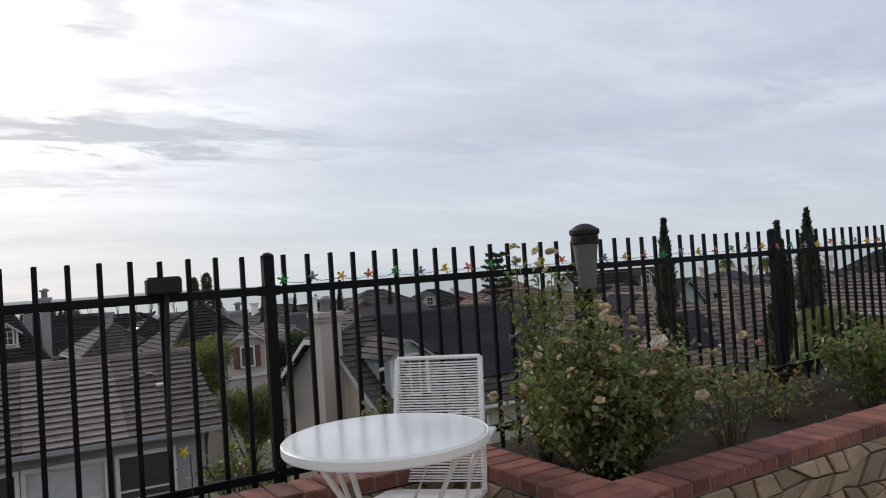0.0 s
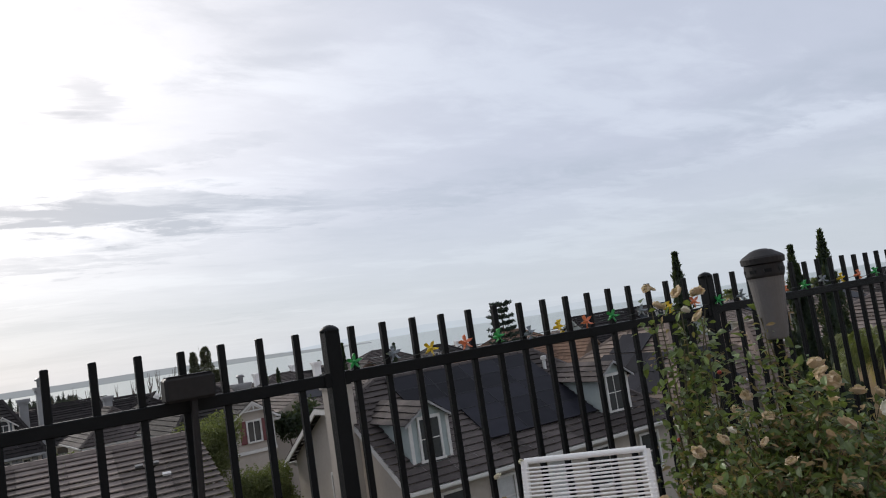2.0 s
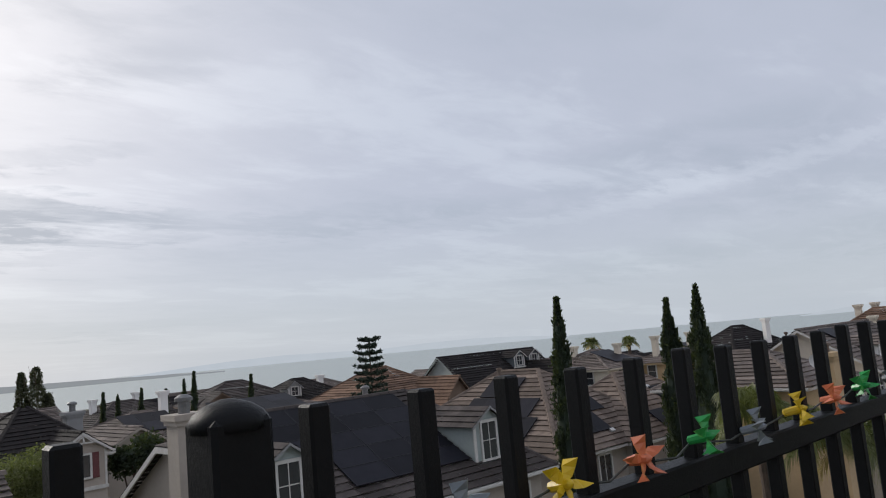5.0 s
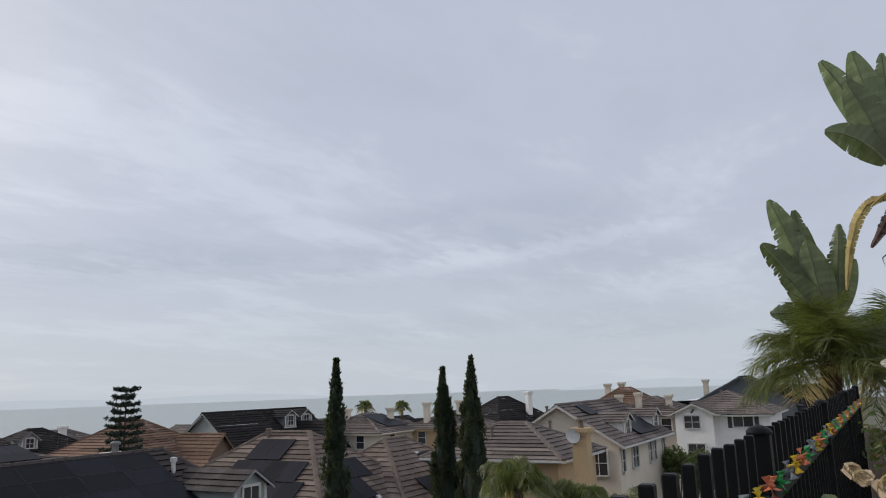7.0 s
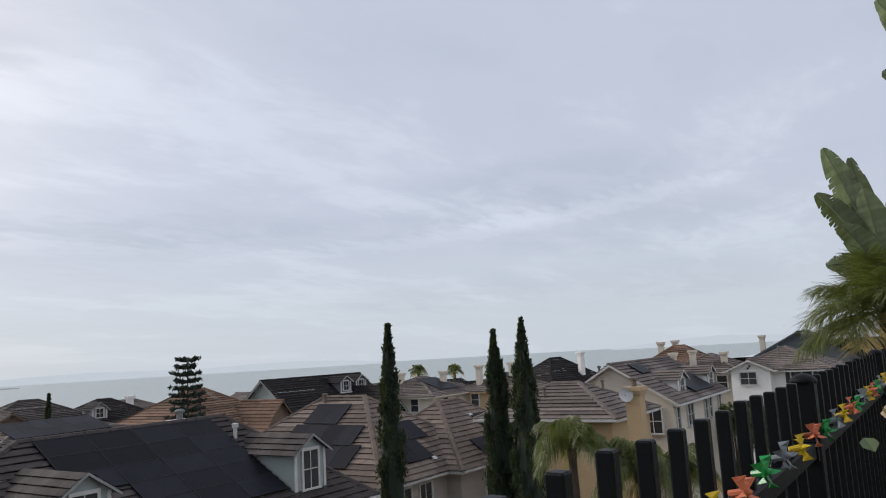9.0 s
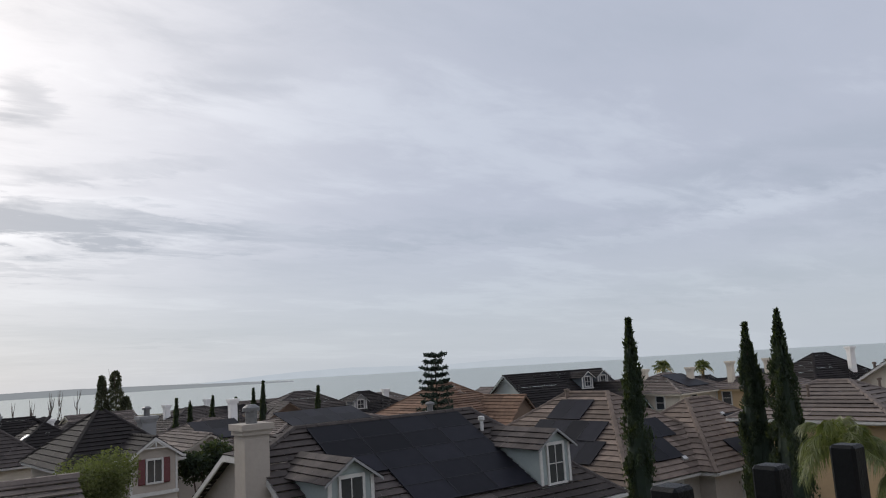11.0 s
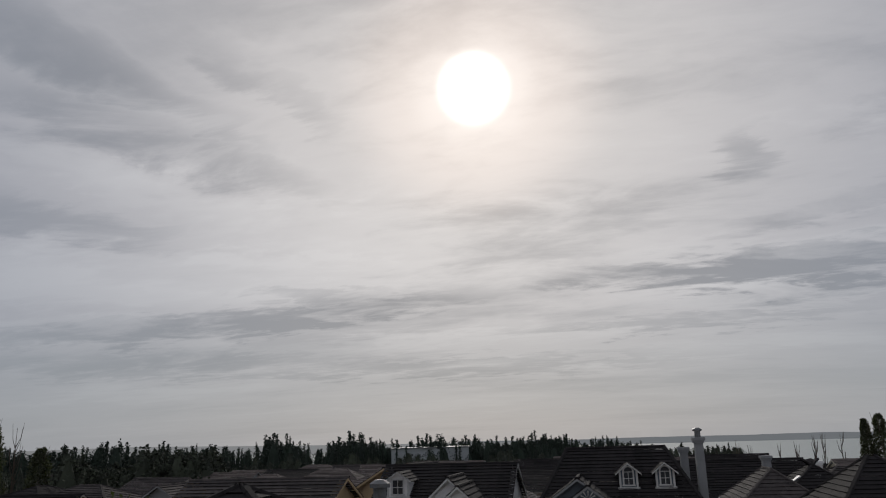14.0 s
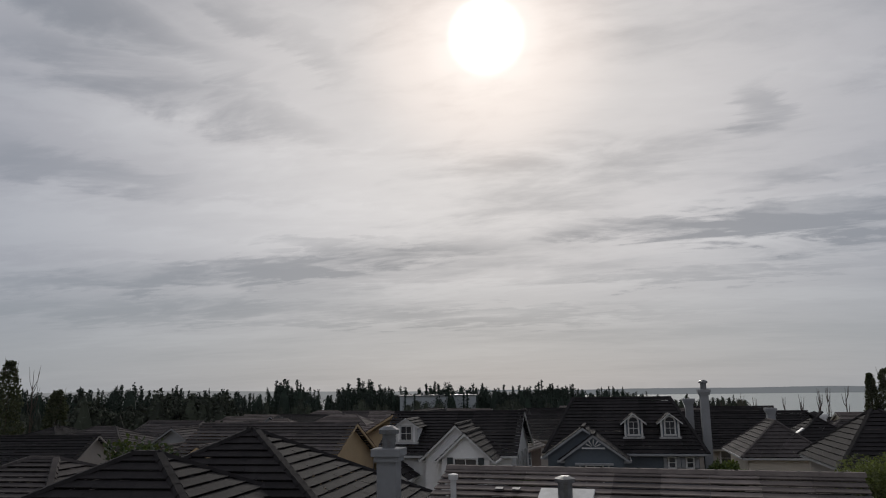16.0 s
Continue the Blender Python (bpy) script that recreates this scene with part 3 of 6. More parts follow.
def window(home, x, y, z, yaw, w, h, cols=2, rows=2, shutters=None, blind=False, arch=False):
    """A window centred at (x, y, z) in the house's axes, facing its own -y turned by yaw."""
    m = pose(x, y, z, 0, 0, yaw)
    w2, h2, f = w / 2, h / 2, 0.09
    ring = [box(-w2 - f, -w2, -0.09, 0.03, -h2 - f, h2 + f), box(w2, w2 + f, -0.09, 0.03, -h2 - f, h2 + f),
            box(-w2, w2, -0.09, 0.03, h2, h2 + f), box(-w2 - 0.05, w2 + 0.05, -0.14, 0.03, -h2 - f, -h2)]
    if arch:
        ring.append(([(-w2 - f, -0.09, h2 + f), (w2 + f, -0.09, h2 + f), (0.5 * w2, -0.09, h2 + w2 + f), (-0.5 * w2, -0.09, h2 + w2 + f)], [(0, 1, 2, 3)]))
    win = part("window", join(*ring), M["trim"], home, at=m)
    part("pane", box(-w2, w2, -0.03, 0.0, -h2, h2), M["blind" if blind else "pane"], win)
    for i in range(1, cols):
        xx = -w2 + w * i / cols
        part("glazing_bar", box(xx - 0.02, xx + 0.02, -0.055, -0.031, -h2, h2), M["trim"], win)
    for i in range(1, rows):
        zz = -h2 + h * i / rows
        part("glazing_bar", box(-w2, w2, -0.054, -0.031, zz - 0.02, zz + 0.02), M["trim"], win)
    if shutters:
        for s in (-1, 1):
            x0 = s * (w2 + f + 0.02)
            x1 = s * (w2 + f + 0.02 + 0.32)
            part("shutter", louvre(min(x0, x1), max(x0, x1), -h2 - f, h2 + f), M[shutters], win)


def chimney(home, x, y, z0, z1, w, d, wall, flue=True, yaw=0):
    m = pose(x, y, 0, 0, 0, yaw)
    w, d = w * 0.94, d * 0.94
    stack = part("chimney", box(-w / 2, w / 2, -d / 2, d / 2, z0, z1), M[wall], home, at=m)
    part("chimney_cap", join(box(-w / 2 - 0.12, w / 2 + 0.12, -d / 2 - 0.12, d / 2 + 0.12, z1 - 0.06, z1 + 0.12),
                             box(-w / 2 - 0.06, w / 2 + 0.06, -d / 2 - 0.06, d / 2 + 0.06, z1 - 0.2, z1 - 0.06)), M[wall], stack)
    if flue:
        v, f = lathe([(0.17, 0), (0.17, 0.35), (0.26, 0.36), (0.26, 0.46), (0.12, 0.55)], 12)
        part("flue_cap", ([(p[0], p[1], p[2] + z1 + 0.12) for p in v], f), M["galv"], stack)
    return stack


def pipe(home, x, y, z, h=0.5, r=0.06, mat="metal_white"):
    v, f = lathe([(r, -0.4), (r, h * 0.7), (r * 1.7, h * 0.72), (r * 1.7, h * 0.95), (r * 0.6, h)], 10)
    part("vent_pipe", (v, f), M[mat], home, at=pose(x, y, z))


def dormer(home, x, y, z, w, h, depth, tile, wall, near=True, win=True, arch=False, rise=0.5, yaw=0):
    """A gabled roof dormer; its face stands at y and looks along -y."""
    rng = random.Random(int(x * 10) + 5)
    m = pose(x, y, z, 0, 0, yaw)
    w2 = w / 2
    body = [(-w2, 0, 0), (w2, 0, 0), (w2, 0, h), (0, 0, h + rise), (-w2, 0, h), (-w2, depth, 0), (w2, depth, 0), (w2, depth, h), (0, depth, h + rise), (-w2, depth, h)]
    d = part("dormer", (body, [(0, 1, 2, 3, 4), (0, 4, 9, 5), (1, 6, 7, 2), (5, 9, 8, 7, 6)]), M[wall], home, at=m)
    o, k = 0.22, rise / w2
    for s in (-1, 1):
        n = 4
        for i in range(n):
            lo, hi = 1 - i / n, 1 - (i + 1) / n
            xa, xb = s * (w2 + o) * lo, s * (w2 + o) * hi
            za, zb = h + rise - k * abs(xa) + 0.03, h + rise - k * abs(xb) + 0.03
            A, B = Vector((xa, -o, za)), Vector((xa, depth, za))
            C, D = Vector((xb, -o, zb)), Vector((xb, depth, zb))
            part("tile_course", course_strip(rng, A, B, C, D, 0.06, 0.6), M[tile], d)
    for s in (-1, 1):
        vs = [(s * (w2 + o), -o, h - k * o - 0.03), (s * (w2 + o), -o, h - k * o + 0.05), (0, -o, h + rise + 0.05), (0, -o, h + rise - 0.03)]
        part("barge_board", (vs + [(a, b + 0.05, c) for a, b, c in vs], [(0, 1, 2, 3), (4, 7, 6, 5), (0, 4, 5, 1), (2, 6, 7, 3), (0, 3, 7, 4)]), M["trim" if wall in ("wall_slate", "wall_white") else "trim_dim"], d)
    part("corner_board", join(box(-w2 - 0.02, -w2 + 0.09, -0.03, 0.02, 0, h), box(w2 - 0.09, w2 + 0.02, -0.03, 0.02, 0, h), box(-w2 - 0.1, w2 + 0.1, -0.06, 0.02, -0.08, 0.04)), M["trim"], d)
    if win:
        a = w * 0.24
        part("dormer_window", join(box(-a - 0.08, -a, -0.06, 0.02, 0.18, h - 0.02), box(a, a + 0.08, -0.06, 0.02, 0.18, h - 0.02),
                                   box(-a - 0.08, a + 0.08, -0.06, 0.02, h - 0.05 if arch else h - 0.02, h - 0.02 if arch else h + 0.08), box(-a - 0.12, a + 0.12, -0.09, 0.02, 0.1, 0.18)), M["trim"], d)
        part("dormer_pane", box(-a, a, -0.025, 0.0, 0.18, h - 0.02), M["pane"], d)
        if arch:
            arc = [(math.cos(math.pi * i / 8), math.sin(math.pi * i / 8)) for i in range(9)]
            ring = [(q * c, y, h - 0.02 + q * e) for y in (-0.06, 0.0) for q in (a, a + 0.08) for c, e in arc]
            quads = [(i, i + 1, i + 10, i + 9) for i in range(8)] + [(9 + i, 10 + i, 28 + i, 27 + i) for i in range(8)] + [(i + 1, i, 18 + i, 19 + i) for i in range(8)]
            part("window_arch", (ring, quads), M["trim"], d)
            part("arch_pane", ([(a * c, -0.02, h - 0.02 + a * e) for c, e in arc], [tuple(range(8, -1, -1))]), M["pane"], d)
        part("dormer_glazing", join(box(-0.015, 0.015, -0.04, -0.026, 0.18, h - 0.02), box(-a, a, -0.04, -0.026, h * 0.55, h * 0.55 + 0.03)), M["trim"], d)
    return d


def solar_array(home, origin, u, v, cols, rows, pw, ph, gap=0.02, skip=()):
    """Panels on a slope: origin at the lower left corner, u along the eave, v up the slope."""
    o, u, v = Vector(origin), Vector(u).normalized(), Vector(v).normalized()
    n = u.cross(v).normalized()
    for i in range(cols):
        for j in range(rows):
            if (i, j) in skip:
                continue
            a = o + u * i * (pw + gap) + v * j * (ph + gap) + n * 0.13
            corners = [a, a + u * pw, a + u * pw + v * ph, a + v * ph]
            vs = [tuple(c - n * 0.04) for c in corners] + [tuple(c) for c in corners]
            p = part("solar_panel", (vs, list(BOX)), M["solar"], home)
            f = 0.025
            inner = [a + u * f + v * f, a + u * (pw - f) + v * f, a + u * (pw - f) + v * (ph - f), a + u * f + v * (ph - f)]
            rim = [tuple(c + n * 0.006) for c in corners + inner]
            part("panel_frame", (rim, [(0, 1, 5, 4), (1, 2, 6, 5), (2, 3, 7, 6), (3, 0, 4, 7)]), M["solar_frame"], p)


def home_at(x, y, yaw, label, group="houses on the hillside"):
    return thing("house", pose(x, y, 0, 0, 0, yaw), label, "house", group)


# house with the dark tiled roof just below the fence
h = home_at(-0.8, 18.2, -3, "taupe stucco house with a low dark tiled roof")
block(h, 0, 0, 0, 8.4, 6.9, -7.6, -1.79, -0.5, "wall_grey", "tile_grey", near=True, seed=1, exposure=0.27, fascia="wall_grey", over=0.4)
for wx, ww in ((-2.4, 1.2), (-0.2, 1.1), (1.3, 1.5), (2.9, 1.1)):
    window(h, wx, -3.45, -3.15, 0, ww, 1.5, 1, 2, blind=wx in (-2.4, 1.3))
v, f = lathe([(0.16, -0.5), (0.16, 0.36), (0.22, 0.37), (0.22, 0.45), (0.10, 0.5)], 12)
part("flue_pipe", (v, f), M["galv"], h, at=pose(-1.45, -1.4, -0.95))
part("flue_flashing", bevel_box(-0.6, 0.6, -0.4, 0.4, -0.02, 0.03, 0.008), M["metal_white"], h, at=pose(-1.45, -1.4, -0.92, 20))
pipe(h, -4.0, -1.4, -0.95, 0.5, 0.07)
for px, py in ((3.0, -1.3), (3.35, -1.3), (-3.0, -1.1), (-2.6, -1.1), (3.5, -1.9)):
    part("roof_vent", box(-0.09, 0.09, -0.05, 0.05, 0.0, 0.05), M["metal_white" if py < -1.5 else "galv"], h, at=pose(px, py, -0.5 + 0.374 * py + 0.09, 20))

# house with two gabled dormers and a large solar roof
h = home_at(15.6, 23.1, 0, "taupe house with charcoal tiles, two dormers and solar panels")
block(h, 0, 0, 0, 11.2, 9.8, -9.4, -3.2, -0.42, "wall_taupe", "tile_dark", style="hip", hip=(1.5, 2.1), clip=(0.75, 0), near=True, seed=2)
chimney(h, -6.3, -1.7, -9.0, -0.1, 0.82, 0.82, "wall_taupe")
rate = 2.78 / 4.9
for dx in (-4.55, 3.6):
    dormer(h, dx, -4.4, -3.0, 1.45, 1.45, 3.0, "tile_dark", "wall_sage")
solar_array(h, (-3.75, -4.2, -3.2 + rate * 0.7), (1, 0, 0), (0, 1, rate), 4, 5, 1.6, 0.9, 0.02, ((0, 0), (0, 1)))
for wx in (-4.3, -2.4, 0.0, 1.9, 4.4):
    window(h, wx, -4.9, -4.5, 0, 0.85, 1.25, 1, 2, blind=wx in (-2.4, 0.0))
pipe(h, 3.0, -1.3, -1.15, 0.55, 0.07)
pipe(h, 3.05, -2.4, -1.8, 0.28, 0.05)
window(h, -5.6, 0.8, -4.2, -90, 0.8, 1.2, 1, 2)

# house with the brown hipped roofs beside it
h = home_at(-12.0, 17.0, 5, "house with brown-black hipped tile roofs and a pale chimney")
block(h, 1.0, 2.0, 0, 8.2, 8.0, -8, -1.75, 0.36, "wall_taupe", "tile_black", style="hip", near=True, seed=4)
block(h, 0.2, -1.9, 0, 7.6, 7.0, -8, -1.75, 0.08, "wall_taupe", "tile_black", style="hip", near=True, seed=5)
chimney(h, 5.2, 0.9, -7, -0.13, 0.54, 0.54, "wall_grey")
for px, py in ((1.4, -3.6), (0.4, -3.4)):
    part("roof_vent", box(-0.2, 0.2, -0.1, 0.1, 0.0, 0.05), M["metal_white"], h, at=pose(px, py, -0.75, 28))

# white house with nested front gables
h = home_at(-12.3, 46.4, 3, "white stucco house with nested front gables and dark shutters")
block(h, 0, 0, 0, 7.6, 8, -9.4, -2.2, -0.11, "wall_white", "tile_black", near=True, seed=6, over=0.35)
block(h, 0.95, -3.6, 90, 4.0, 3.4, -9.4, -2.2, -0.62, "wall_white", "tile_black", near=True, seed=7, over=0.3)
block(h, 1.6, -4.3, 90, 4.0, 2.6, -9.4, -2.2, -1.02, "wall_white", "tile_black", near=True, seed=8, over=0.3)
dormer(h, -2.5, -3.3, -1.75, 1.25, 0.95, 2.6, "tile_black", "wall_white", rise=0.42)
window(h, 1.6, -6.3, -2.95, 0, 1.15, 1.15, 2, 1, shutters="shutter_dark")
for wy in (-2.0, 0.3, 2.2):
    window(h, 3.8, wy, -3.1, 90, 0.55, 1.1, 1, 2)
block(h, -2.6, -5.2, 90, 2.2, 1.6, -9.4, -3.3, -2.7, "wall_white", "tile_black", near=True, seed=81, over=0.25)

# dark blue-grey house with arched dormers
h = home_at(-2.47, 48.4, 3, "dark slate-blue house with two arched dormers and gabled porch")
block(h, 0, 0, 0, 8.0, 8.0, -9.4, -2.05, 0.59, "wall_slate", "tile_black", style="hip", hip=(1.1, 1.1), near=True, seed=9, fascia="trim_dim")
block(h, -2.15, -3.8, 90, 4.0, 3.9, -9.4, -2.2, -0.85, "wall_slate", "tile_black", near=True, seed=10, over=0.3, fascia="trim_dim")
block(h, -1.6, -4.5, 90, 4.0, 3.1, -9.4, -2.3, -1.2, "wall_slate", "tile_black", near=True, seed=11, over=0.3, fascia="trim_dim")
for dx in (0.6, 2.6):
    dormer(h, dx, -3.3, -1.55, 1.0, 0.9, 2.6, "tile_black", "wall_slate", rise=0.4, arch=True)
chimney(h, 4.75, -1.5, -9, 0.95, 0.5, 0.6, "wall_grey")
chimney(h, 4.2, 2.2, -9, 0.35, 0.5, 0.5, "wall_grey", flue=False)
for wx in (2.55, 3.5):
    window(h, wx, -4.0, -2.85, 0, 0.3, 0.5, 1, 2)
    for sd in (-1, 1):
        part("shutter", louvre(-0.1, 0.1, -0.3, 0.3, 7), M["trim_dim"], h, at=pose(wx + sd * 0.36, -4.0, -2.85))
window(h, -1.6, -6.5, -3.3, 0, 0.8, 1.0, 2, 1)
part("awning_beam", join(box(-1.0, 1.0, -0.35, 0.0, 0, 0.1), *[box(x - 0.05, x + 0.05, -0.3, 0.0, -0.5, 0) for x in (-0.75, 0.75)]), M["trim_dim"], h, at=pose(-1.6, -6.5, -2.75))
part("gable_bracket", join(box(-0.6, 0.6, -0.05, 0.03, 0.0, 0.07), *[([(0.05 * math.cos(a) - 0.02 * math.sin(a), -0.05, 0.07 + 0.05 * math.sin(a)), (0.42 * math.cos(a), -0.05, 0.07 + 0.42 * math.sin(a)), (0.42 * math.cos(a + 0.16), -0.05, 0.07 + 0.42 * math.sin(a + 0.16)), (0.05 * math.cos(a + 0.3), -0.05, 0.07 + 0.05 * math.sin(a + 0.3))], [(0, 1, 2, 3)]) for a in (0.35, 0.85, 1.45, 2.05, 2.6)]),
     M["trim"], h, at=pose(-1.6, -6.85, -1.9))

# taupe gabled house with red shutters
h = home_at(9.6, 44.0, 3, "taupe house with a front gable and dark red shutters")
block(h, 1.1, 0.6, 0, 5.2, 7.4, -9.6, -2.4, -0.1, "wall_taupe", "tile_black", style="hip", hip=(2.4, 2.4), near=True, seed=12)
block(h, 2.05, -3.3, 90, 3.0, 2.3, -9.6, -2.2, -1.4, "wall_taupe", "tile_black", near=True, seed=13, over=0.28)
part("wall_band", box(-1.2, 1.2, -0.1, 0.02, -0.12, 0.05), M["trim"], h, at=pose(2.05, -4.8, -4.1))
for cx in (-1.12, 1.12):
    part("corner_board", box(-0.05, 0.05, -0.04, 0.02, -4.05, -2.25), M["trim"], h, at=pose(2.05 + cx, -4.8, 0))
window(h, 2.05, -4.8, -3.05, 0, 0.7, 1.05, 2, 1, shutters="shutter_red")
chimney(h, 3.9, 1.5, -9, -0.75, 0.9, 0.8, "wall_grey")
part("gable_bracket", join(box(-0.7, 0.7, -0.05, 0.03, 0.0, 0.08), box(-0.04, 0.04, -0.05, 0.03, 0, 0.5),
                           ([(-0.55, -0.05, 0.08), (-0.45, -0.05, 0.08), (0.02, -0.05, 0.45), (-0.05, -0.05, 0.48)], [(0, 1, 2, 3)]),
                           ([(0.55, -0.05, 0.08), (0.45, -0.05, 0.08), (-0.02, -0.05, 0.45), (0.05, -0.05, 0.48)], [(0, 1, 2, 3)])), M["trim"], h, at=pose(2.05, -5.06, -1.95) @ Matrix.Scale(0.8, 4))

# hipped house with a row of pale skylights
h = home_at(8.5, 57.5, 4, "cream house with dark hipped roofs and pale skylights")
block(h, -1.3, 0.0, 90, 7, 4.6, -9.8, -3.0, -1.2, "wall_cream", "tile_dark", style="hip", hip=(2.2, 2.2), near=True, seed=14)
block(h, 1.6, 0.3, 0, 6.0, 7, -9.8, -3.1, -0.7, "wall_cream", "tile_black", style="hip", near=True, seed=15)
r7 = 2.4 / 3.5
for i in range(3):
    a0 = 0.55 + i * 0.5
    part("skylight", box(-0.45, 0.45, -0.3, 0.3, 0.08, 0.16), M["blind"], h, at=pose(-1.4 + a0, -0.9 + i * 0.45 - 1.2, -3.1 + r7 * a0, 0, -34, 0))
for wx in (0.0, 1.2, 2.4):
    window(h, wx, -3.2, -3.9, 0, 0.7, 1.2, 1, 2)
chimney(h, -0.6, 3.4, -9, -0.6, 0.6, 0.6, "wall_grey", flue=False)

# tan hip-roofed house with solar arrays
h = home_at(30.0, 26.7, 0, "house with tan hipped tile roofs and scattered solar panels")
block(h, 0, 0, 90, 11.9, 9.1, -10, -3.72, -0.53, "wall_taupe", "tile_tan", style="hip", near=True, seed=16)
block(h, 4.93, -3.2, 0, 9.03, 7.1, -10, -3.72, -1.18, "wall_taupe", "tile_tan", style="hip", near=True, seed=17)
for x0, y0, n in ((-1.8, 1.2, 2), (-3.1, 1.55, 4), (-4.2, -1.4, 2)):
    solar_array(h, (x0, y0, -4.04 + 0.7 * (x0 + 5)), (0, -1, 0), (1, 0, 0.7), n, 1, 1.12, 1.5)
for x0, y0 in ((-1.0, -4.45), (-2.15, -5.6)):
    solar_array(h, (x0, y0, -4.04 + 0.7 * (y0 + 6.4)), (1, 0, 0), (0, 1, 0.7), 2, 1, 1.0, 1.35)
for x0, y0 in ((5.1, -5.6), (2.7, -6.95)):
    solar_array(h, (x0, y0, -4.04 + 0.71 * (y0 + 7.21)), (1, 0, 0), (0, 1, 0.71), 2, 1, 1.05, 1.4)
for wx in (-3.0, -1.4):
    window(h, wx, -5.95, -5.0, 0, 0.9, 1.2, 2, 1)
window(h, 3.2, -6.75, -5.0, 0, 1.2, 1.3, 2, 1)
pipe(h, -0.4, 1.0, -0.75, 0.45, 0.09, "tile_tan")
chimney(h, -4.6, 7.5, -9, -1.35, 0.9, 0.8, "wall_white")
for px, py in ((-0.2, -5.7), (5.2, -4.4), (4.6, -6.4)):
    part("roof_vent", box(-0.14, 0.14, -0.1, 0.1, 0.0, 0.09), M["metal_white"], h, at=pose(px, py, -4.04 + 0.7 * (py + (6.4 if px < 3 else 7.21)) + 0.06, 35))

# cream house with a satellite dish
h = home_at(45.38, 16.07, 0.6, "cream house with grey-brown tiled gables, dormers and solar panels")
block(h, 0, 0, 0, 10.0, 6.5, -10, -1.67, 0.27, "wall_cream", "tile_grey", near=True, seed=18)
block(h, -9.9, 0.6, 90, 6.6, 5.2, -10, -1.7, -0.42, "wall_tan", "tile_grey", style="hip", near=True, seed=20)
for dx in (-2.0, 4.3):
    dormer(h, dx, -2.9, -1.75, 1.5, 1.0, 2.4, "tile_grey", "wall_white", rise=0.42)
solar_array(h, (-0.9, -3.3, -1.68), (1, 0, 0), (0, 1, 0.597), 4, 1, 1.02, 1.75)
solar_array(h, (-3.6, -1.2, -0.43), (1, 0, 0), (0, 1, 0.597), 2, 1, 0.8, 1.0)
chimney(h, -12.75, -4.0, -9, -0.62, 0.72, 0.7, "wall_tan", flue=False)
pipe(h, -12.75, -4.0, -0.5, 0.4, 0.12, "tile_tan")
for px, py, pz in ((-9.0, -1.0, -0.75), (-11.2, 1.2, -0.9), (-4.4, 1.0, -0.2)):
    pipe(h, px, py, pz, 0.4, 0.06, "tile_tan")
v, f = lathe([(0.02, 0), (0.16, 0.03), (0.27, 0.09), (0.33, 0.16)], 16, False)
part("satellite_dish", (v, f), M["metal_white"], h, at=pose(-13.3, -3.75, -0.85, 70, 0, -50), smooth=True)
part("dish_arm", tube([(-13.3, -3.75, -0.85), (-13.1, -3.8, -1.2)], 0.03, 6), M["galv"], h)
for wx in (-4.4, -2.4, -1.8, 1.2, 2.2, 4.4):
    window(h, wx, -3.25, -2.75, 0, 0.5, 1.15, 1, 2, shutters=None)
window(h, -5.0, -2.1, -2.85, -90, 0.95, 1.25, 2, 2)

# white house further along
h = home_at(66.0, 12.0, 0, "white stucco house with a grey-brown hipped roof")
block(h, 1.9, 2.05, 0, 7.0, 3.0, -10.4, -1.25, -0.56, "wall_white", "tile_grey", style="hip", hip=(0, 1.5), near=True, seed=21)
block(h, 3.3, 0.1, 0, 8.0, 7.3, -10.4, -1.31, 0.25, "wall_white", "tile_grey", style="hip", near=True, seed=22)
window(h, -1.6, 2.2, -2.05, -90, 1.2, 0.95, 2, 2)
window(h, -0.7, -1.6, -2.0, -90, 1.5, 0.95, 2, 1, shutters="shutter_dark")
window(h, -1.6, 2.0, -4.4, -90, 1.3, 1.2, 2, 2)
for dz in (0, 0.16):
    part("gable_vent", lathe([(0.09, -0.02), (0.09, 0.03)], 10), M["shutter_dark"], h, at=pose(-1.62, 2.05 + (0.12 if dz else 0), -1.1 - dz, 0, -90, 0))
pipe(h, 1.5, 0.3, 0.0, 0.4, 0.07, "galv")


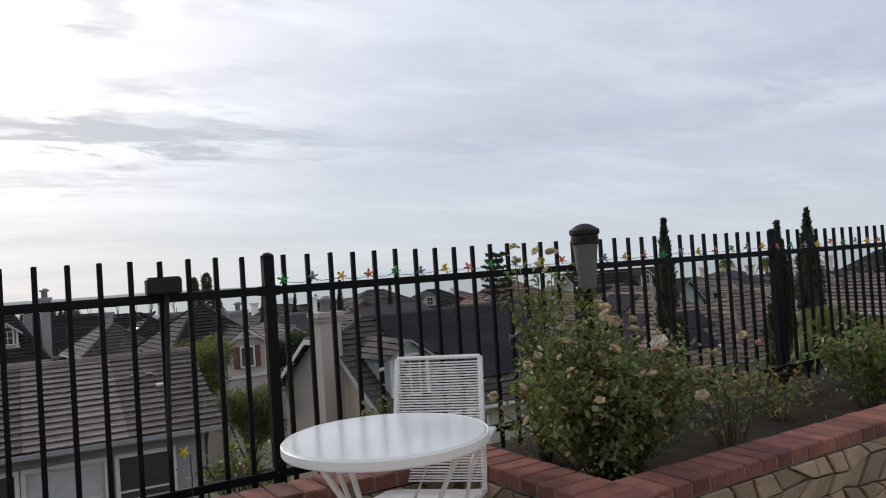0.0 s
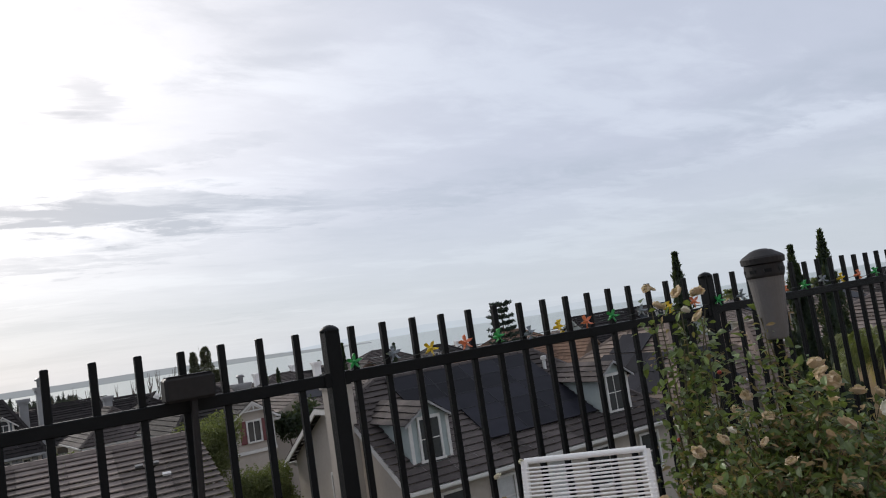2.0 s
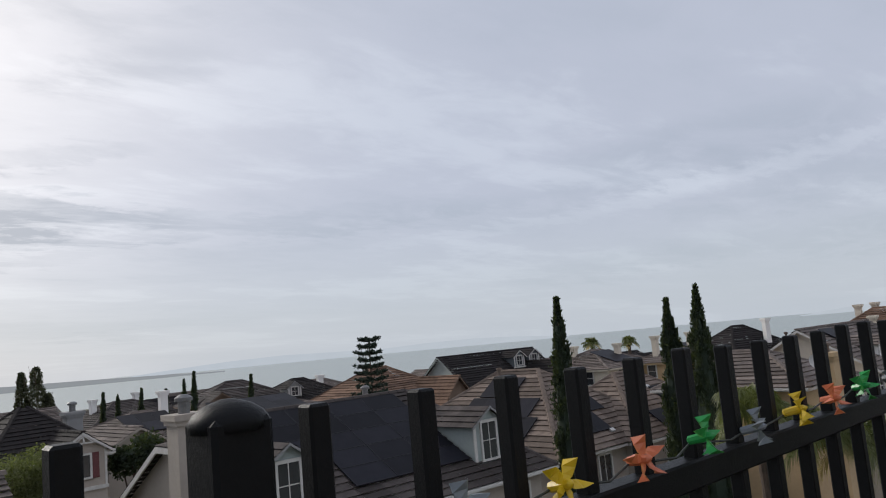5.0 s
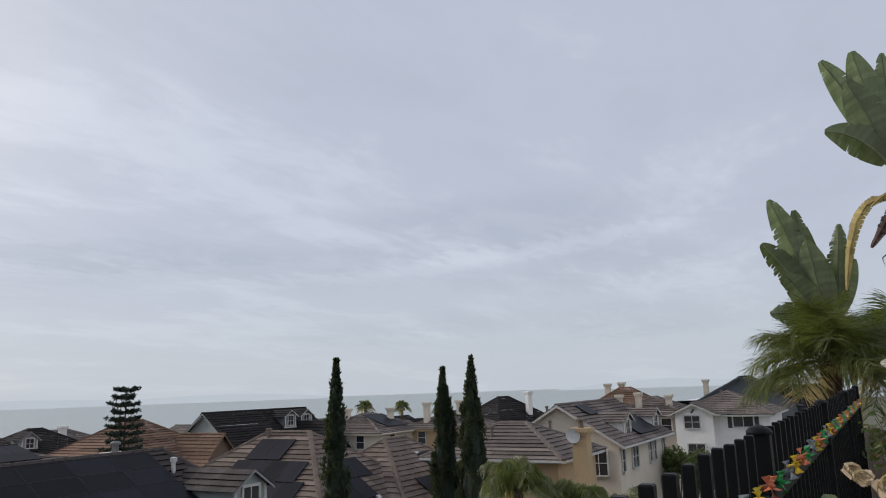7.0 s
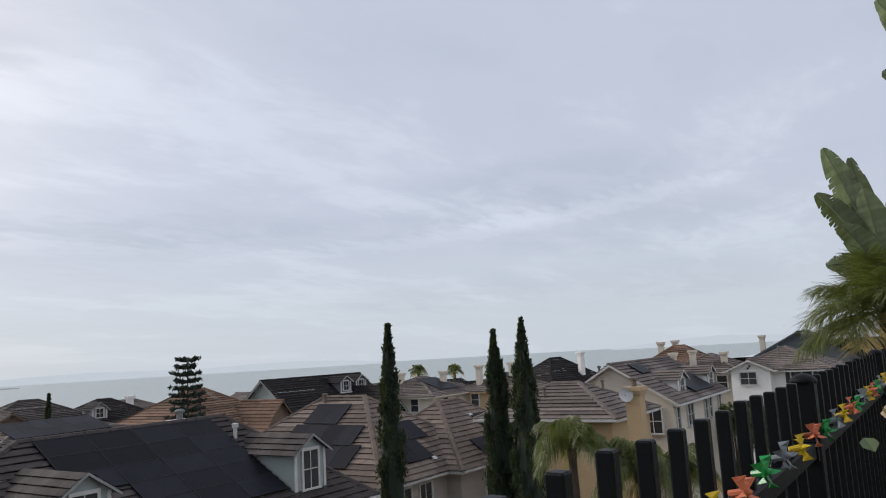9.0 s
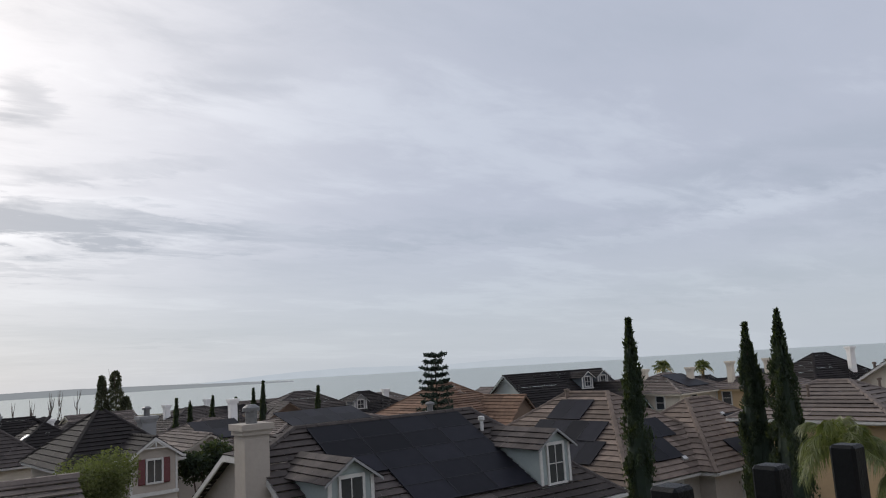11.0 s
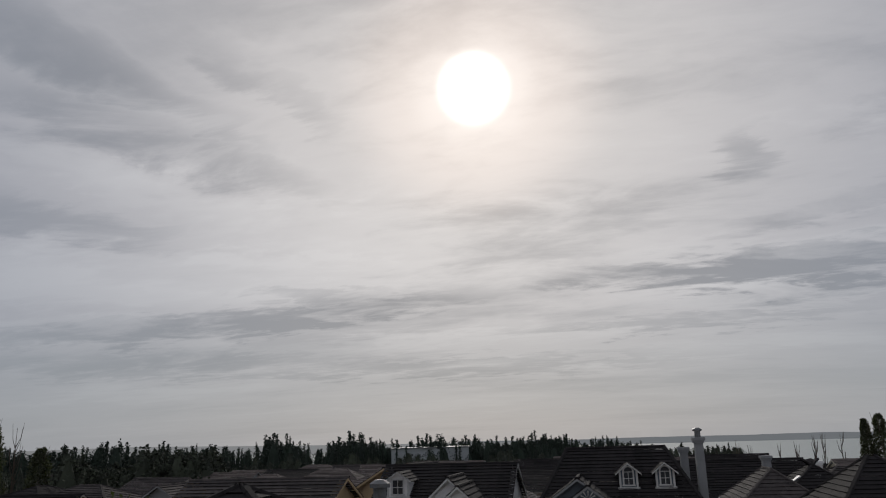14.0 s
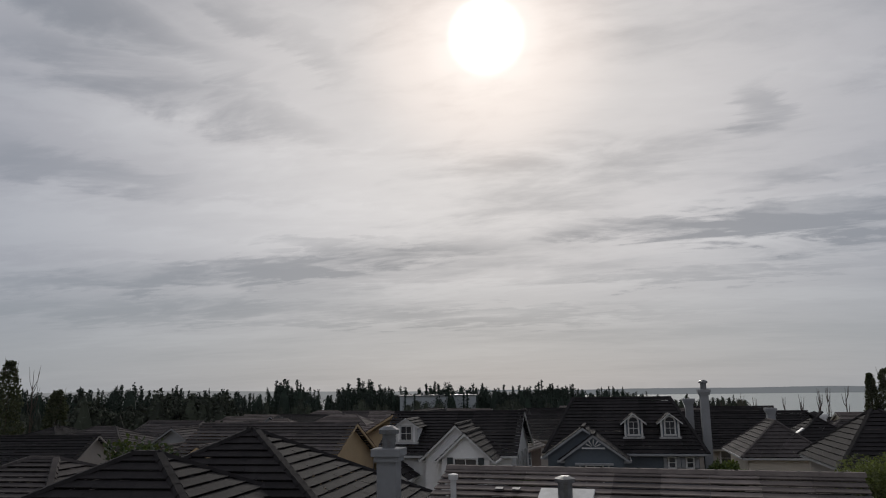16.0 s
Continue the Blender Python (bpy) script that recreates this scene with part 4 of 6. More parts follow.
def row_house(x, y, yaw, L, W, eave, ridge, wall, tile, label, style="hip", gable=None, chim=(), wins=2, seed=0, dorm=0, panels=0):
    """A plainer house of the rows behind."""
    base = ground_z(x, y) - 0.4
    hh = home_at(x, y, yaw, label)
    block(hh, 0, 0, 0, L, W, base, eave, ridge, wall, tile, style=style, near=False, seed=seed, fascia=wall, hip=(min(W / 2, L * 0.42), min(W / 2, L * 0.42)) if style == "hip" else (None, None))
    if gable is not None:
        block(hh, gable, -W / 2, 90, 4.0, 3.6, base, eave - 0.1, eave + (ridge - eave) * 0.62, wall, tile, near=False, seed=seed + 1, fascia=wall)
        window(hh, gable, -W / 2 - 2.0, eave - 0.7, 0, 0.9, 1.1, 2, 1)
    for cx, cy, cz in chim:
        chimney(hh, cx, cy, eave, cz - 0.35, 0.56, 0.52, "wall_cream" if seed % 2 else "wall_white", flue=False)
    for i in range(wins):
        window(hh, -L / 2 + L * (i + 0.5) / wins, -W / 2, eave - 0.95, 0, 0.8, 1.1, 1, 2)
        window(hh, -L / 2, -W / 2 + W * (i + 0.5) / wins, eave - 0.95, -90, 0.8, 1.1, 1, 2)
    for i in range(dorm):
        dormer(hh, -L / 4 + i * L / 3, -W / 2 + 0.9, eave + 0.35, 1.2, 0.9, 2.2, tile, wall)
    if panels:
        rate2 = (ridge - eave) / (W / 2)
        solar_array(hh, (-panels * 0.6, -W / 2 + 0.6, eave + rate2 * 0.6), (1, 0, 0), (0, 1, rate2), panels, 2, 1.1, 1.5)
    return hh


row_house(40.5, 52.5, 2, 11, 11, -3.5, -0.4, "wall_brown", "tile_brown", "house with a broad brown hipped tile roof", gable=2.0, seed=30)
hh = row_house(51.2, 49.5, -8, 10.6, 9, -3.1, -0.1, "wall_sage", "tile_black", "dark grey gabled house with small dormers", style="gable", gable=3.0, seed=31)
for dx, dy in ((1.7, -2.6), (3.9, -2.2)):
    dormer(hh, dx, dy, -1.65, 1.2, 1.0, 2.2, "tile_black", "wall_slate", rise=0.45)
row_house(60.3, 43.8, 2, 8.4, 8, -2.3, -0.85, "wall_cream", "tile_grey", "tan house with a low grey-brown roof and chimneys", chim=((-1.7, 1.2, -0.1), (1.2, -1.8, -0.16)), panels=3, seed=33)
row_house(65.2, 37.2, 2, 6, 7, -2.3, -0.95, "wall_tan", "tile_grey", "tan house with a low roof and a pale chimney", chim=((-2.2, 1.6, 0.23), (-0.7, -1.2, 0.33)), seed=33, panels=2)
row_house(73.0, 35.4, -22, 9, 8.5, -2.7, 0.15, "wall_grey", "tile_black", "house with a charcoal hipped roof", seed=34, chim=((1.2, -2.6, 0.9),))
row_house(86.5, 13.2, 2, 9, 10, -1.2, 1.45, "wall_slate", "tile_black", "slate grey gabled house with charcoal roof", style="gable", gable=-2.0, seed=35, chim=((-3.2, 3.6, 1.5), (-2.6, 0.4, 1.5)))
row_house(74.0, 22.5, 92, 6.5, 7, -1.2, 0.75, "wall_taupe", "tile_brown", "house with a dark brown roof and cream chimneys", style="hip", seed=37, chim=((2.2, -1.5, 1.42), (1.0, -2.4, 1.5)))
row_house(70.2, 18.6, 2, 7, 6.4, -1.5, -0.1, "wall_taupe", "tile_grey", "house with a low roof and tall cream chimneys", style="hip", seed=35, chim=((-3.0, 2.5, 0.45), (-2.6, 0.9, 0.6), (-1.9, -1.6, 0.33)))
row_house(34.0, 66.5, -15, 9, 9, -2.4, -0.6, "wall_brown", "tile_dark", "house with a brown-black tiled roof", gable=-2.5, seed=37)
row_house(38.8, 63.0, -10, 7, 9, -2.8, -0.95, "wall_grey", "tile_black", "grey house with a small gabled dormer", style="hip", dorm=1, seed=38, chim=((2.3, 0, -0.6),))
row_house(3.4, 80.0, 4, 8, 8, -2.9, -1.3, "wall_taupe", "tile_black", "house with a charcoal hipped roof", seed=39)
row_house(19.5, 52.0, 2, 7, 8, -2.9, -1.5, "wall_taupe", "tile_grey", "house with a low grey roof and solar panels", gable=-2.6, panels=3, seed=40, chim=((2.6, 2, -0.1),))
row_house(27.5, 51.5, 2, 10, 7, -2.6, -1.6, "wall_taupe", "tile_grey", "house with a long low grey roof", seed=41, panels=6)
row_house(27.0, 76.0, 10, 10, 8, -3.2, -1.6, "wall_taupe", "tile_dark", "house with a dark hipped roof", seed=42, chim=((-3, 0, -0.9), (2, 1, -0.7)))
row_house(6.5, 68.0, 5, 9, 8, -3.4, -1.0, "wall_taupe", "tile_black", "house with a dark gabled roof", style="gable", gable=1.5, seed=43)
row_house(14.0, 66.0, 5, 8, 8, -3.4, -1.6, "wall_cream", "tile_dark", "house with a dark roof and chimney", seed=44, chim=((-2, 0, -0.9),))
row_house(-24.0, 42.0, 3, 12, 9, -2.6, -0.7, "wall_brown", "tile_dark", "brown house with a dark roof and small gables", style="hip", gable=-2.0, seed=45)
row_house(-19.8, 37.0, 3, 8, 8, -2.2, -0.35, "wall_tan", "tile_dark", "tan house with a dark gabled roof", style="gable", gable=-1.0, seed=46)
row_house(-16.5, 52.0, 85, 9, 8, -2.6, -0.3, "wall_tan", "tile_black", "tan gabled house with a charcoal roof", style="gable", seed=47)
row_house(-19.5, 20.5, 5, 6, 8, -2.0, -0.6, "wall_pale", "tile_dark", "pale house with a dark roof edge", style="hip", seed=48)
rs = random.Random(77)
for i in range(34):
    a = radians(-44 + 50 * ((i * 0.618) % 1.0))
    r = 62 + 110 * (i / 34) ** 0.9
    hx, hy = r * math.sin(a), r * math.cos(a)
    e = -3.6 - 0.015 * (r - 62)
    row_house(hx, hy, rs.choice((0, 85, 10, -12)), rs.uniform(8, 12), rs.uniform(7, 9), e, e + rs.uniform(1.4, 2.2), rs.choice(("wall_taupe", "wall_cream", "wall_brown", "wall_grey")),
              rs.choice(("tile_dark", "tile_black", "tile_grey")), "house with a dark tiled roof among trees", style=rs.choice(("hip", "gable")), wins=1, seed=100 + i)
for i in range(16):
    a = radians(8 + 60 * ((i * 0.618) % 1.0))
    r = 92 + 60 * (i / 16)
    hx, hy = r * math.sin(a), r * math.cos(a)
    e = -4.3 - 0.016 * (r - 80)
    row_house(hx, hy, rs.choice((0, 85, 10, -12)), rs.uniform(8, 12), rs.uniform(7, 9), e, e + rs.uniform(1.4, 2.2), rs.choice(("wall_taupe", "wall_cream", "wall_grey")),
              rs.choice(("tile_dark", "tile_black", "tile_grey")), "house with a dark tiled roof near the shore", style=rs.choice(("hip", "gable")), wins=1, seed=200 + i)
shed = thing("long_shed", pose(-74, 257, -11, 0, 0, 15), "long pale flat-roofed building among trees", "building")
part("wall", box(-13, 13, -6, 6, 0, 9.0), M["shed"], shed)
part("roof", box(-13.5, 13.5, -6.5, 6.5, 9.0, 9.4), M["galv"], shed)


# ---- trees ----
def cypress(x, y, top, base, r, label, seed, spires=((0.0, 0.0, 1.0, 1.0),)):
    """A column of upright sprays; spires: (x, y, height share, girth share) of each leader."""
    rng = random.Random(seed)
    t = thing("cypress_tree", pose(x, y, base), label, "tree", "cypresses")
    hgt = top - base
    part("trunk", tube([(0, 0, -0.3), (0, 0, hgt * 0.5), (0.05, 0, hgt * 0.93)], 0.14, 7, 0.2), M["bark"], t)
    pts = []
    for sx, sy, hs, gs in spires:
        sprays = []
        for i in range(150):
            s = rng.random() ** 0.9
            rad = gs * r * 1.05 * min(1.0, ((1 - s) / 0.42) ** 0.75) * (0.92 + 0.2 * noise.noise(Vector((s * 6, seed, 0))))
            a = rng.random() * 6.283
            q = rad * math.sqrt(rng.uniform(0.25, 1.0))
            sprays.append((sx * (1 - 0.3 * s) + q * math.cos(a), sy * (1 - 0.3 * s) + q * math.sin(a), s, rng.uniform(0.035, 0.075), 0.13 * rad + 0.03))
        lean = 0.16 * r / 0.7
        for i in range(int(15000 * gs)):
            cx, cy, s, l, w = rng.choice(sprays)
            k = rng.random()
            z = min(s + l * (k - 0.35), 1.0)
            g = w * (1 - k) ** 0.5
            pull = max(0.0, (z - 0.9) / 0.1)
            pts.append((cx * (1 - 0.75 * pull) + rng.gauss(0, g) + lean * max(0.0, z - 0.8) * 5 * (1 if pull < 1 else 0.9), cy * (1 - 0.75 * pull) + rng.gauss(0, g), hs * hgt * (0.03 + 0.97 * z)))
        heart = lathe([(r * gs * q, hs * hgt * z) for q, z in ((0.3, 0.03), (0.72, 0.15), (0.78, 0.35), (0.7, 0.55), (0.45, 0.75), (0.12, 0.92))], 9)
        part("inner_foliage", ([(a * rng.uniform(0.9, 1.05) + sx * 0.9, b * rng.uniform(0.9, 1.05) + sy * 0.9, c) for a, b, c in heart[0]], heart[1]), M["cypress"], t)
    part("crown", leaves(rng, pts, 0.15, 0.5, 2.4, 0.2, 0.2), M["cypress"], t)


cypress(23.4, 18.45, 2.6, -10.0, 0.6, "tall narrow dark green cypress", 1)
cypress(28.0, 16.3, 2.2, -10.0, 0.6, "tall narrow dark green cypress with a second tip", 2, ((0.0, 0.1, 1.0, 0.9), (0.12, -0.32, 0.935, 0.7)))
cypress(27.9, 14.9, 2.65, -10.0, 0.72, "tall narrow dark green cypress", 3)
for i, (cx, cy, top) in enumerate(((20.58, 62.39, -0.35), (21.6, 62.05, -0.62), (23.26, 61.44, -0.31), (24.95, 60.78, -0.58), (26.27, 60.22, 0.09), (27.0, 59.89, 0.61), (31.08, 57.88, -0.07))):
    cypress(cx, cy, top, -10.5, 0.36, "slim young cypress between houses", 20 + i)


def pine(x, y, top, base):
    rng = random.Random(9)
    t = thing("norfolk_pine", pose(x, y, base), "Norfolk pine with level whorls of dark branches", "tree")
    hgt = top - base
    part("trunk", tube([(0, 0, -0.3), (0, 0, hgt)], 0.16, 8, 0.2), M["bark"], t)
    for w in range(11):
        z = hgt - 0.12 - w * 0.47
        rad = (0.85, 0.72, 1.0)[w] if w < 3 else 0.95 + 0.07 * (w % 3) + 0.035 * w
        pieces, pts = [], []
        for i in range(8):
            a = 2 * math.pi * i / 8 + w * 0.7 + rng.uniform(-0.25, 0.25)
            q = rad * rng.uniform(0.7, 1.12)
            tip = 0.26
            line = [(q * s * math.cos(a), q * s * math.sin(a), z + tip * s * s - 0.1 * s) for s in (0, 0.3, 0.6, 1.0)]
            pieces.append(tube(line, 0.028, 4, 0.4))
            for k in range(95):
                s = rng.uniform(0.3, 1.03)
                pts.append((q * s * math.cos(a) + rng.gauss(0, 0.045), q * s * math.sin(a) + rng.gauss(0, 0.045), z + tip * s * s - 0.1 * s + rng.gauss(0.03, 0.025)))
        wh = part("branch_whorl", join(*pieces), M["bark"], t)
        part("needles", leaves(rng, pts, 0.19, 0.4, 0.8, 0.2, 0.22), M["arau"], wh)


pine(32.4, 42.8, 1.95, -11)


def crown_tree(x, y, base, top, r, mat, label, seed, n=4000, leaf=0.22, cat="tree", squash=0.8, name="tree"):
    rng = random.Random(seed)
    t = thing(name, pose(x, y, base), label, cat)
    hgt = top - base
    limbs = [tube([(0, 0, -0.3), (0.05, 0, hgt * 0.4), (0, 0.05, hgt * 0.75)], 0.05 + hgt * 0.014, 7, 0.4)]
    lobes = []
    for i in range(9):
        a, q = rng.random() * 6.28, r * rng.uniform(0.25, 0.62)
        c = Vector((q * math.cos(a), q * math.sin(a), hgt - r * squash * rng.uniform(0.6, 1.6)))
        lobes.append((c, r * rng.uniform(0.34, 0.55)))
        limbs.append(tube([(0, 0, hgt * 0.35), tuple(c * 0.6 + Vector((0, 0, hgt * 0.12))), tuple(c)], 0.03 + hgt * 0.005, 5, 0.3))
    part("trunk", join(*limbs), M["bark"], t)
    pts = []
    for i in range(n):
        c, q = rng.choice(lobes)
        d = Vector((rng.gauss(0, 1), rng.gauss(0, 1), rng.gauss(0, 0.8))).normalized() * q * (0.55 + 0.5 * rng.random())
        pts.append(tuple(c + d))
    part("crown", leaves(rng, pts, leaf, 0.5, 0.3, 0.3, 0.35), M[mat], t)


crown_tree(6.5, 28.3, -8.8, -0.85, 1.6, "olive", "olive-green garden tree between the houses", 41, 16000, 0.085)
crown_tree(8.2, 27.4, -8.8, -2.7, 1.7, "olive", "yellow-green shrub-like garden tree", 42, 16000, 0.085)
crown_tree(15.4, 42.0, -9.8, -1.9, 1.6, "cypress", "dark green round garden tree", 43, 4000, 0.2)
crown_tree(3.4, 45.5, -9.8, -2.6, 1.2, "broad", "olive green garden tree beside a chimney", 44, 2500, 0.18)
crown_tree(-7.6, 41.5, -9.6, -3.2, 1.0, "broad", "small shrub beside a white wall", 45, 1500, 0.16)
crown_tree(-17.5, 24.0, -8.5, -1.6, 1.9, "broad", "dark green garden tree", 46, 3500, 0.2)
crown_tree(-25, 33.0, -9.5, -0.6, 2.6, "cypress", "dark green garden tree", 47, 3500, 0.25)
crown_tree(47.0, 9.5, -10, -2.4, 1.9, "broad", "dry olive garden tree before a white house", 48, 3000, 0.18)
crown_tree(49.5, 12.0, -10, -2.6, 1.5, "broad", "dry olive shrub before a white house", 49, 2500, 0.18)


def poplar(x, y, base, top, r, label, seed, bare=False):
    rng = random.Random(seed)
    t = thing("poplar", pose(x, y, base), label, "tree", "poplars near the shore")
    hgt = top - base
    twigs = [tube([(0, 0, -0.3), (0, 0, hgt)], 0.16, 6, 0.15)]
    for i in range(26 if bare else 14):
        z, a = hgt * rng.uniform(0.1, 0.85), rng.random() * 6.28
        q = r * rng.uniform(0.5, 1.0)
        twigs.append(tube([(0, 0, z), (q * 0.7 * math.cos(a), q * 0.7 * math.sin(a), z + hgt * 0.08), (q * math.cos(a), q * math.sin(a), z + hgt * 0.2)], 0.07, 4, 0.3))
    part("trunk", join(*twigs), M["bark"], t)
    if not bare:
        pts = []
        for i in range(5200):
            s = rng.random()
            q = r * math.sin(math.pi * (0.12 + 0.85 * s)) ** 0.6 * (0.5 + 0.55 * rng.random()) * (1 + 0.3 * noise.noise(Vector((s * 8, seed, 1))))
            a = rng.random() * 6.28
            pts.append((q * math.cos(a), q * math.sin(a), hgt * (0.08 + 0.92 * s)))
        part("crown", leaves(rng, pts, 0.32, 0.5, 0.8, 0.3, 0.35), M["poplar"], t)


for i, (a, d, top, r, bare) in enumerate(((13.5, 150, 2.3, 1.2, False), (14.35, 150, 3.0, 1.6, False), (15.0, 150, -1.6, 1.4, False), (12.0, 152, 0.0, 0.7, True), (10.9, 150, 0.2, 0.6, True), (10.4, 148, -0.4, 0.6, True),
                                          (9.3, 150, -1.4, 0.5, True), (8.2, 152, -1.8, 0.45, True), (6.4, 150, -1.5, 0.5, True), (5.5, 150, -0.6, 1.0, True), (4.2, 150, -2.2, 0.5, True),
                                          (-45.4, 120, 5.6, 2.0, False), (-44.0, 122, 4.5, 1.0, True), (-42.5, 120, 1.6, 1.8, False))):
    poplar(d * math.sin(radians(a)), d * math.cos(radians(a)), -12.5, top, r, "tall bare poplar near the shore" if bare else "tall poplar with olive autumn leaves", 60 + i, bare)


def far_wood(name, az0, az1, r0, r1, count, h0, h1, base, label, seed, spire=0.5):
    """A far belt of trees: conifer spires and round crowns of leaf clumps, as one sheet of stuff."""
    rng = random.Random(seed)
    V, F = [], []
    for i in range(count):
        a, r = radians(rng.uniform(az0, az1)), rng.uniform(r0, r1)
        h = rng.uniform(h0, h1) * (1 + 0.35 * noise.noise(Vector((math.degrees(a) * 0.35, seed, 0))))
        cx, cy = r * math.sin(a), r * math.cos(a)
        tall = rng.random() < spire
        w = h * (rng.uniform(0.14, 0.26) if tall else 0.34)
        lift = rng.uniform(-0.8, 0.8)
        rings = (0.0, 0.25, 0.5, 0.75, 0.97)
        prof = [(1 - s) * 0.3 + 0.02 if tall else 0.4 * math.sin(math.pi * (0.12 + 0.85 * s)) for s in rings]
        cv, cf = lathe([(w * q, base + lift + h * s * (1 if tall else 0.88)) for q, s in zip(prof, rings)], 6)
        cv = [(cx + x * rng.uniform(0.8, 1.15), cy + y * rng.uniform(0.8, 1.15), z) for x, y, z in cv]
        pts = []
        for j in range(400):
            s = rng.random() ** (1.3 if tall else 1.0)
            q = w * ((1 - s) + 0.03 if tall else math.sin(math.pi * (0.12 + 0.86 * s)))
            q *= rng.uniform(0.7, 1.08) * (0.82 + 0.25 * math.sin(s * 46) if tall else 1.0)
            b = rng.random() * 6.28
            pts.append((cx + q * math.cos(b), cy + q * math.sin(b), base + lift + h * s * (1 if tall else 0.88)))
        v, f = leaves(rng, pts, 0.038 * h, 0.5, -0.2 if tall else 0.3, 0.2, 0.35)
        v, f = join((cv, cf), (v, f))
        n = len(V)
        V += v
        F += [tuple(k + n for k in q) for q in f]
    tagged(part(name, (V, F), M["far_wood" if spire < 0.4 else "conifer"]), label, "woods", kind="stuff")


far_wood("far_conifers", -46, -6, 255, 330, 680, 9, 15, -12.5, "belt of dark conifers along the skyline", 5, 0.65)
far_wood("far_round_trees", -46, -1, 180, 260, 260, 6, 10.5, -12.5, "dark rounded trees between far houses", 6, 0.1)
far_wood("mid_trees", -44, 2, 75, 170, 150, 4.5, 7.0, -12.0, "mixed garden trees among far houses", 7, 0.1)
far_wood("shore_trees", -8, 6, 300, 420, 130, 7, 11, -14.5, "dark trees along the shore", 8, 0.15)
far_wood("point_trees", -12, -2.2, 300, 370, 150, 7.5, 11.5, -11.5, "dark mixed trees on the far point", 11, 0.45)
far_wood("near_dark_trees", -41, -31.5, 116, 130, 90, 11, 13.6, -12.0, "dense dark trees", 9, 0.05)
far_wood("garden_trees", 4, 62, 58, 100, 46, 3.6, 5.6, -11.0, "garden trees between the houses", 10, 0.05)


def frond(rng, base, d, length, droop, leaflets, leaf, hang=0.3, slim=0.012):
    """A feather leaf: rib points and narrow, hanging leaflet blades."""
    d = Vector(d).normalized()
    side = d.cross(Vector((0, 0, 1))).normalized()
    sway = side * rng.uniform(-0.18, 0.18) * length
    ribs = []
    for i in range(11):
        s = i / 10
        ribs.append(Vector(base) + d * length * s * (1 - 0.2 * s) + sway * s * s + Vector((0, 0, -droop * length * s ** 2.2)))
    vs, fs = [], []
    for i in range(leaflets):
        s = 0.14 + 0.85 * (i + rng.uniform(-0.3, 0.3)) / leaflets
        k = max(0, min(9, int(s * 10)))
        p = ribs[k].lerp(ribs[k + 1], s * 10 - k)
        fw = (ribs[k + 1] - ribs[k]).normalized()
        for sg in (-1, 1):
            l = leaf * (0.35 + 0.65 * math.sin(math.pi * (0.15 + 0.75 * s))) * rng.uniform(0.7, 1.15)
            t = (side * sg * rng.uniform(0.45, 0.9) + fw * rng.uniform(0.45, 0.9) + Vector((0, 0, rng.uniform(-0.5, 0.35)))).normalized()
            wv = (fw + Vector((0, 0, rng.uniform(-0.4, 0.4)))).normalized() * slim * 0.5
            sag = Vector((0, 0, -hang * l))
            n = len(vs)
            vs += [tuple(p - wv * 0.6), tuple(p + wv * 0.6), tuple(p + t * l * 0.5 + wv + sag * 0.22), tuple(p + t * l * 0.5 - wv + sag * 0.22), tuple(p + t * l + sag)]
            fs += [(n, n + 1, n + 2, n + 3), (n + 3, n + 2, n + 4)]
    return [tuple(r) for r in ribs], (vs, fs)


def palm(x, y, base, crown, label, seed, fronds=22, length=1.6, leaf=0.32, mat="palm", trunk=0.12, dead=3, group="", n=40, hang=0.3, slim=0.02, low=-0.3, droop=0.45):
    rng = random.Random(seed)
    t = thing("palm", pose(x, y, base), label, "palm", group)
    hgt = crown - base
    rings = []
    for i in range(14):
        z = hgt * i / 13
        rings += [(trunk * (1.1 if i % 2 else 0.92), z)]
    part("trunk", lathe(rings, 10), M["bark"], t)
    for i in range(fronds):
        a = 2.4 * i + rng.uniform(-0.35, 0.35)
        el = 1.4 + (low - 1.4) * (i / fronds) + rng.uniform(-0.12, 0.12)
        d = (math.cos(a) * math.cos(el), math.sin(a) * math.cos(el), math.sin(el))
        rib, bl = frond(rng, (0, 0, hgt), d, length * rng.uniform(0.75, 1.12), droop * rng.uniform(0.6, 1.3), n, leaf, hang, slim)
        m = M["bop_dry"] if i >= fronds - dead else M[mat]
        f = part("frond", bl, m, t)
        part("rib", tube(rib, 0.011, 5, 0.3), m, f)


palm(19.6, 9.0, -9.0, -1.35, "queen palm with long drooping feathery fronds", 1, 25, 2.1, 0.46, n=80, hang=0.85, slim=0.022, low=0.3, droop=0.6, dead=1, group="garden palms")
palm(20.3, 7.4, -9.0, -2.0, "queen palm with long drooping feathery fronds", 2, 25, 2.1, 0.46, n=80, hang=0.85, slim=0.022, low=0.3, droop=0.6, dead=1, group="garden palms")
palm(21.0, 6.5, -9.0, -2.2, "queen palm with long drooping feathery fronds", 3, 24, 2.0, 0.46, n=80, hang=0.85, slim=0.022, low=0.3, droop=0.6, dead=2, group="garden palms")
for a, d, e in ((59.5, 90, -0.7), (53.8, 92, -0.6), (56.5, 92, -0.8)):
    palm(d * math.sin(radians(a)), d * math.cos(radians(a)), -11, e, "distant palm above the rooftops", int(a * 10), 26, 1.5, 0.5, trunk=0.2, group="distant palms", n=30, slim=0.06)


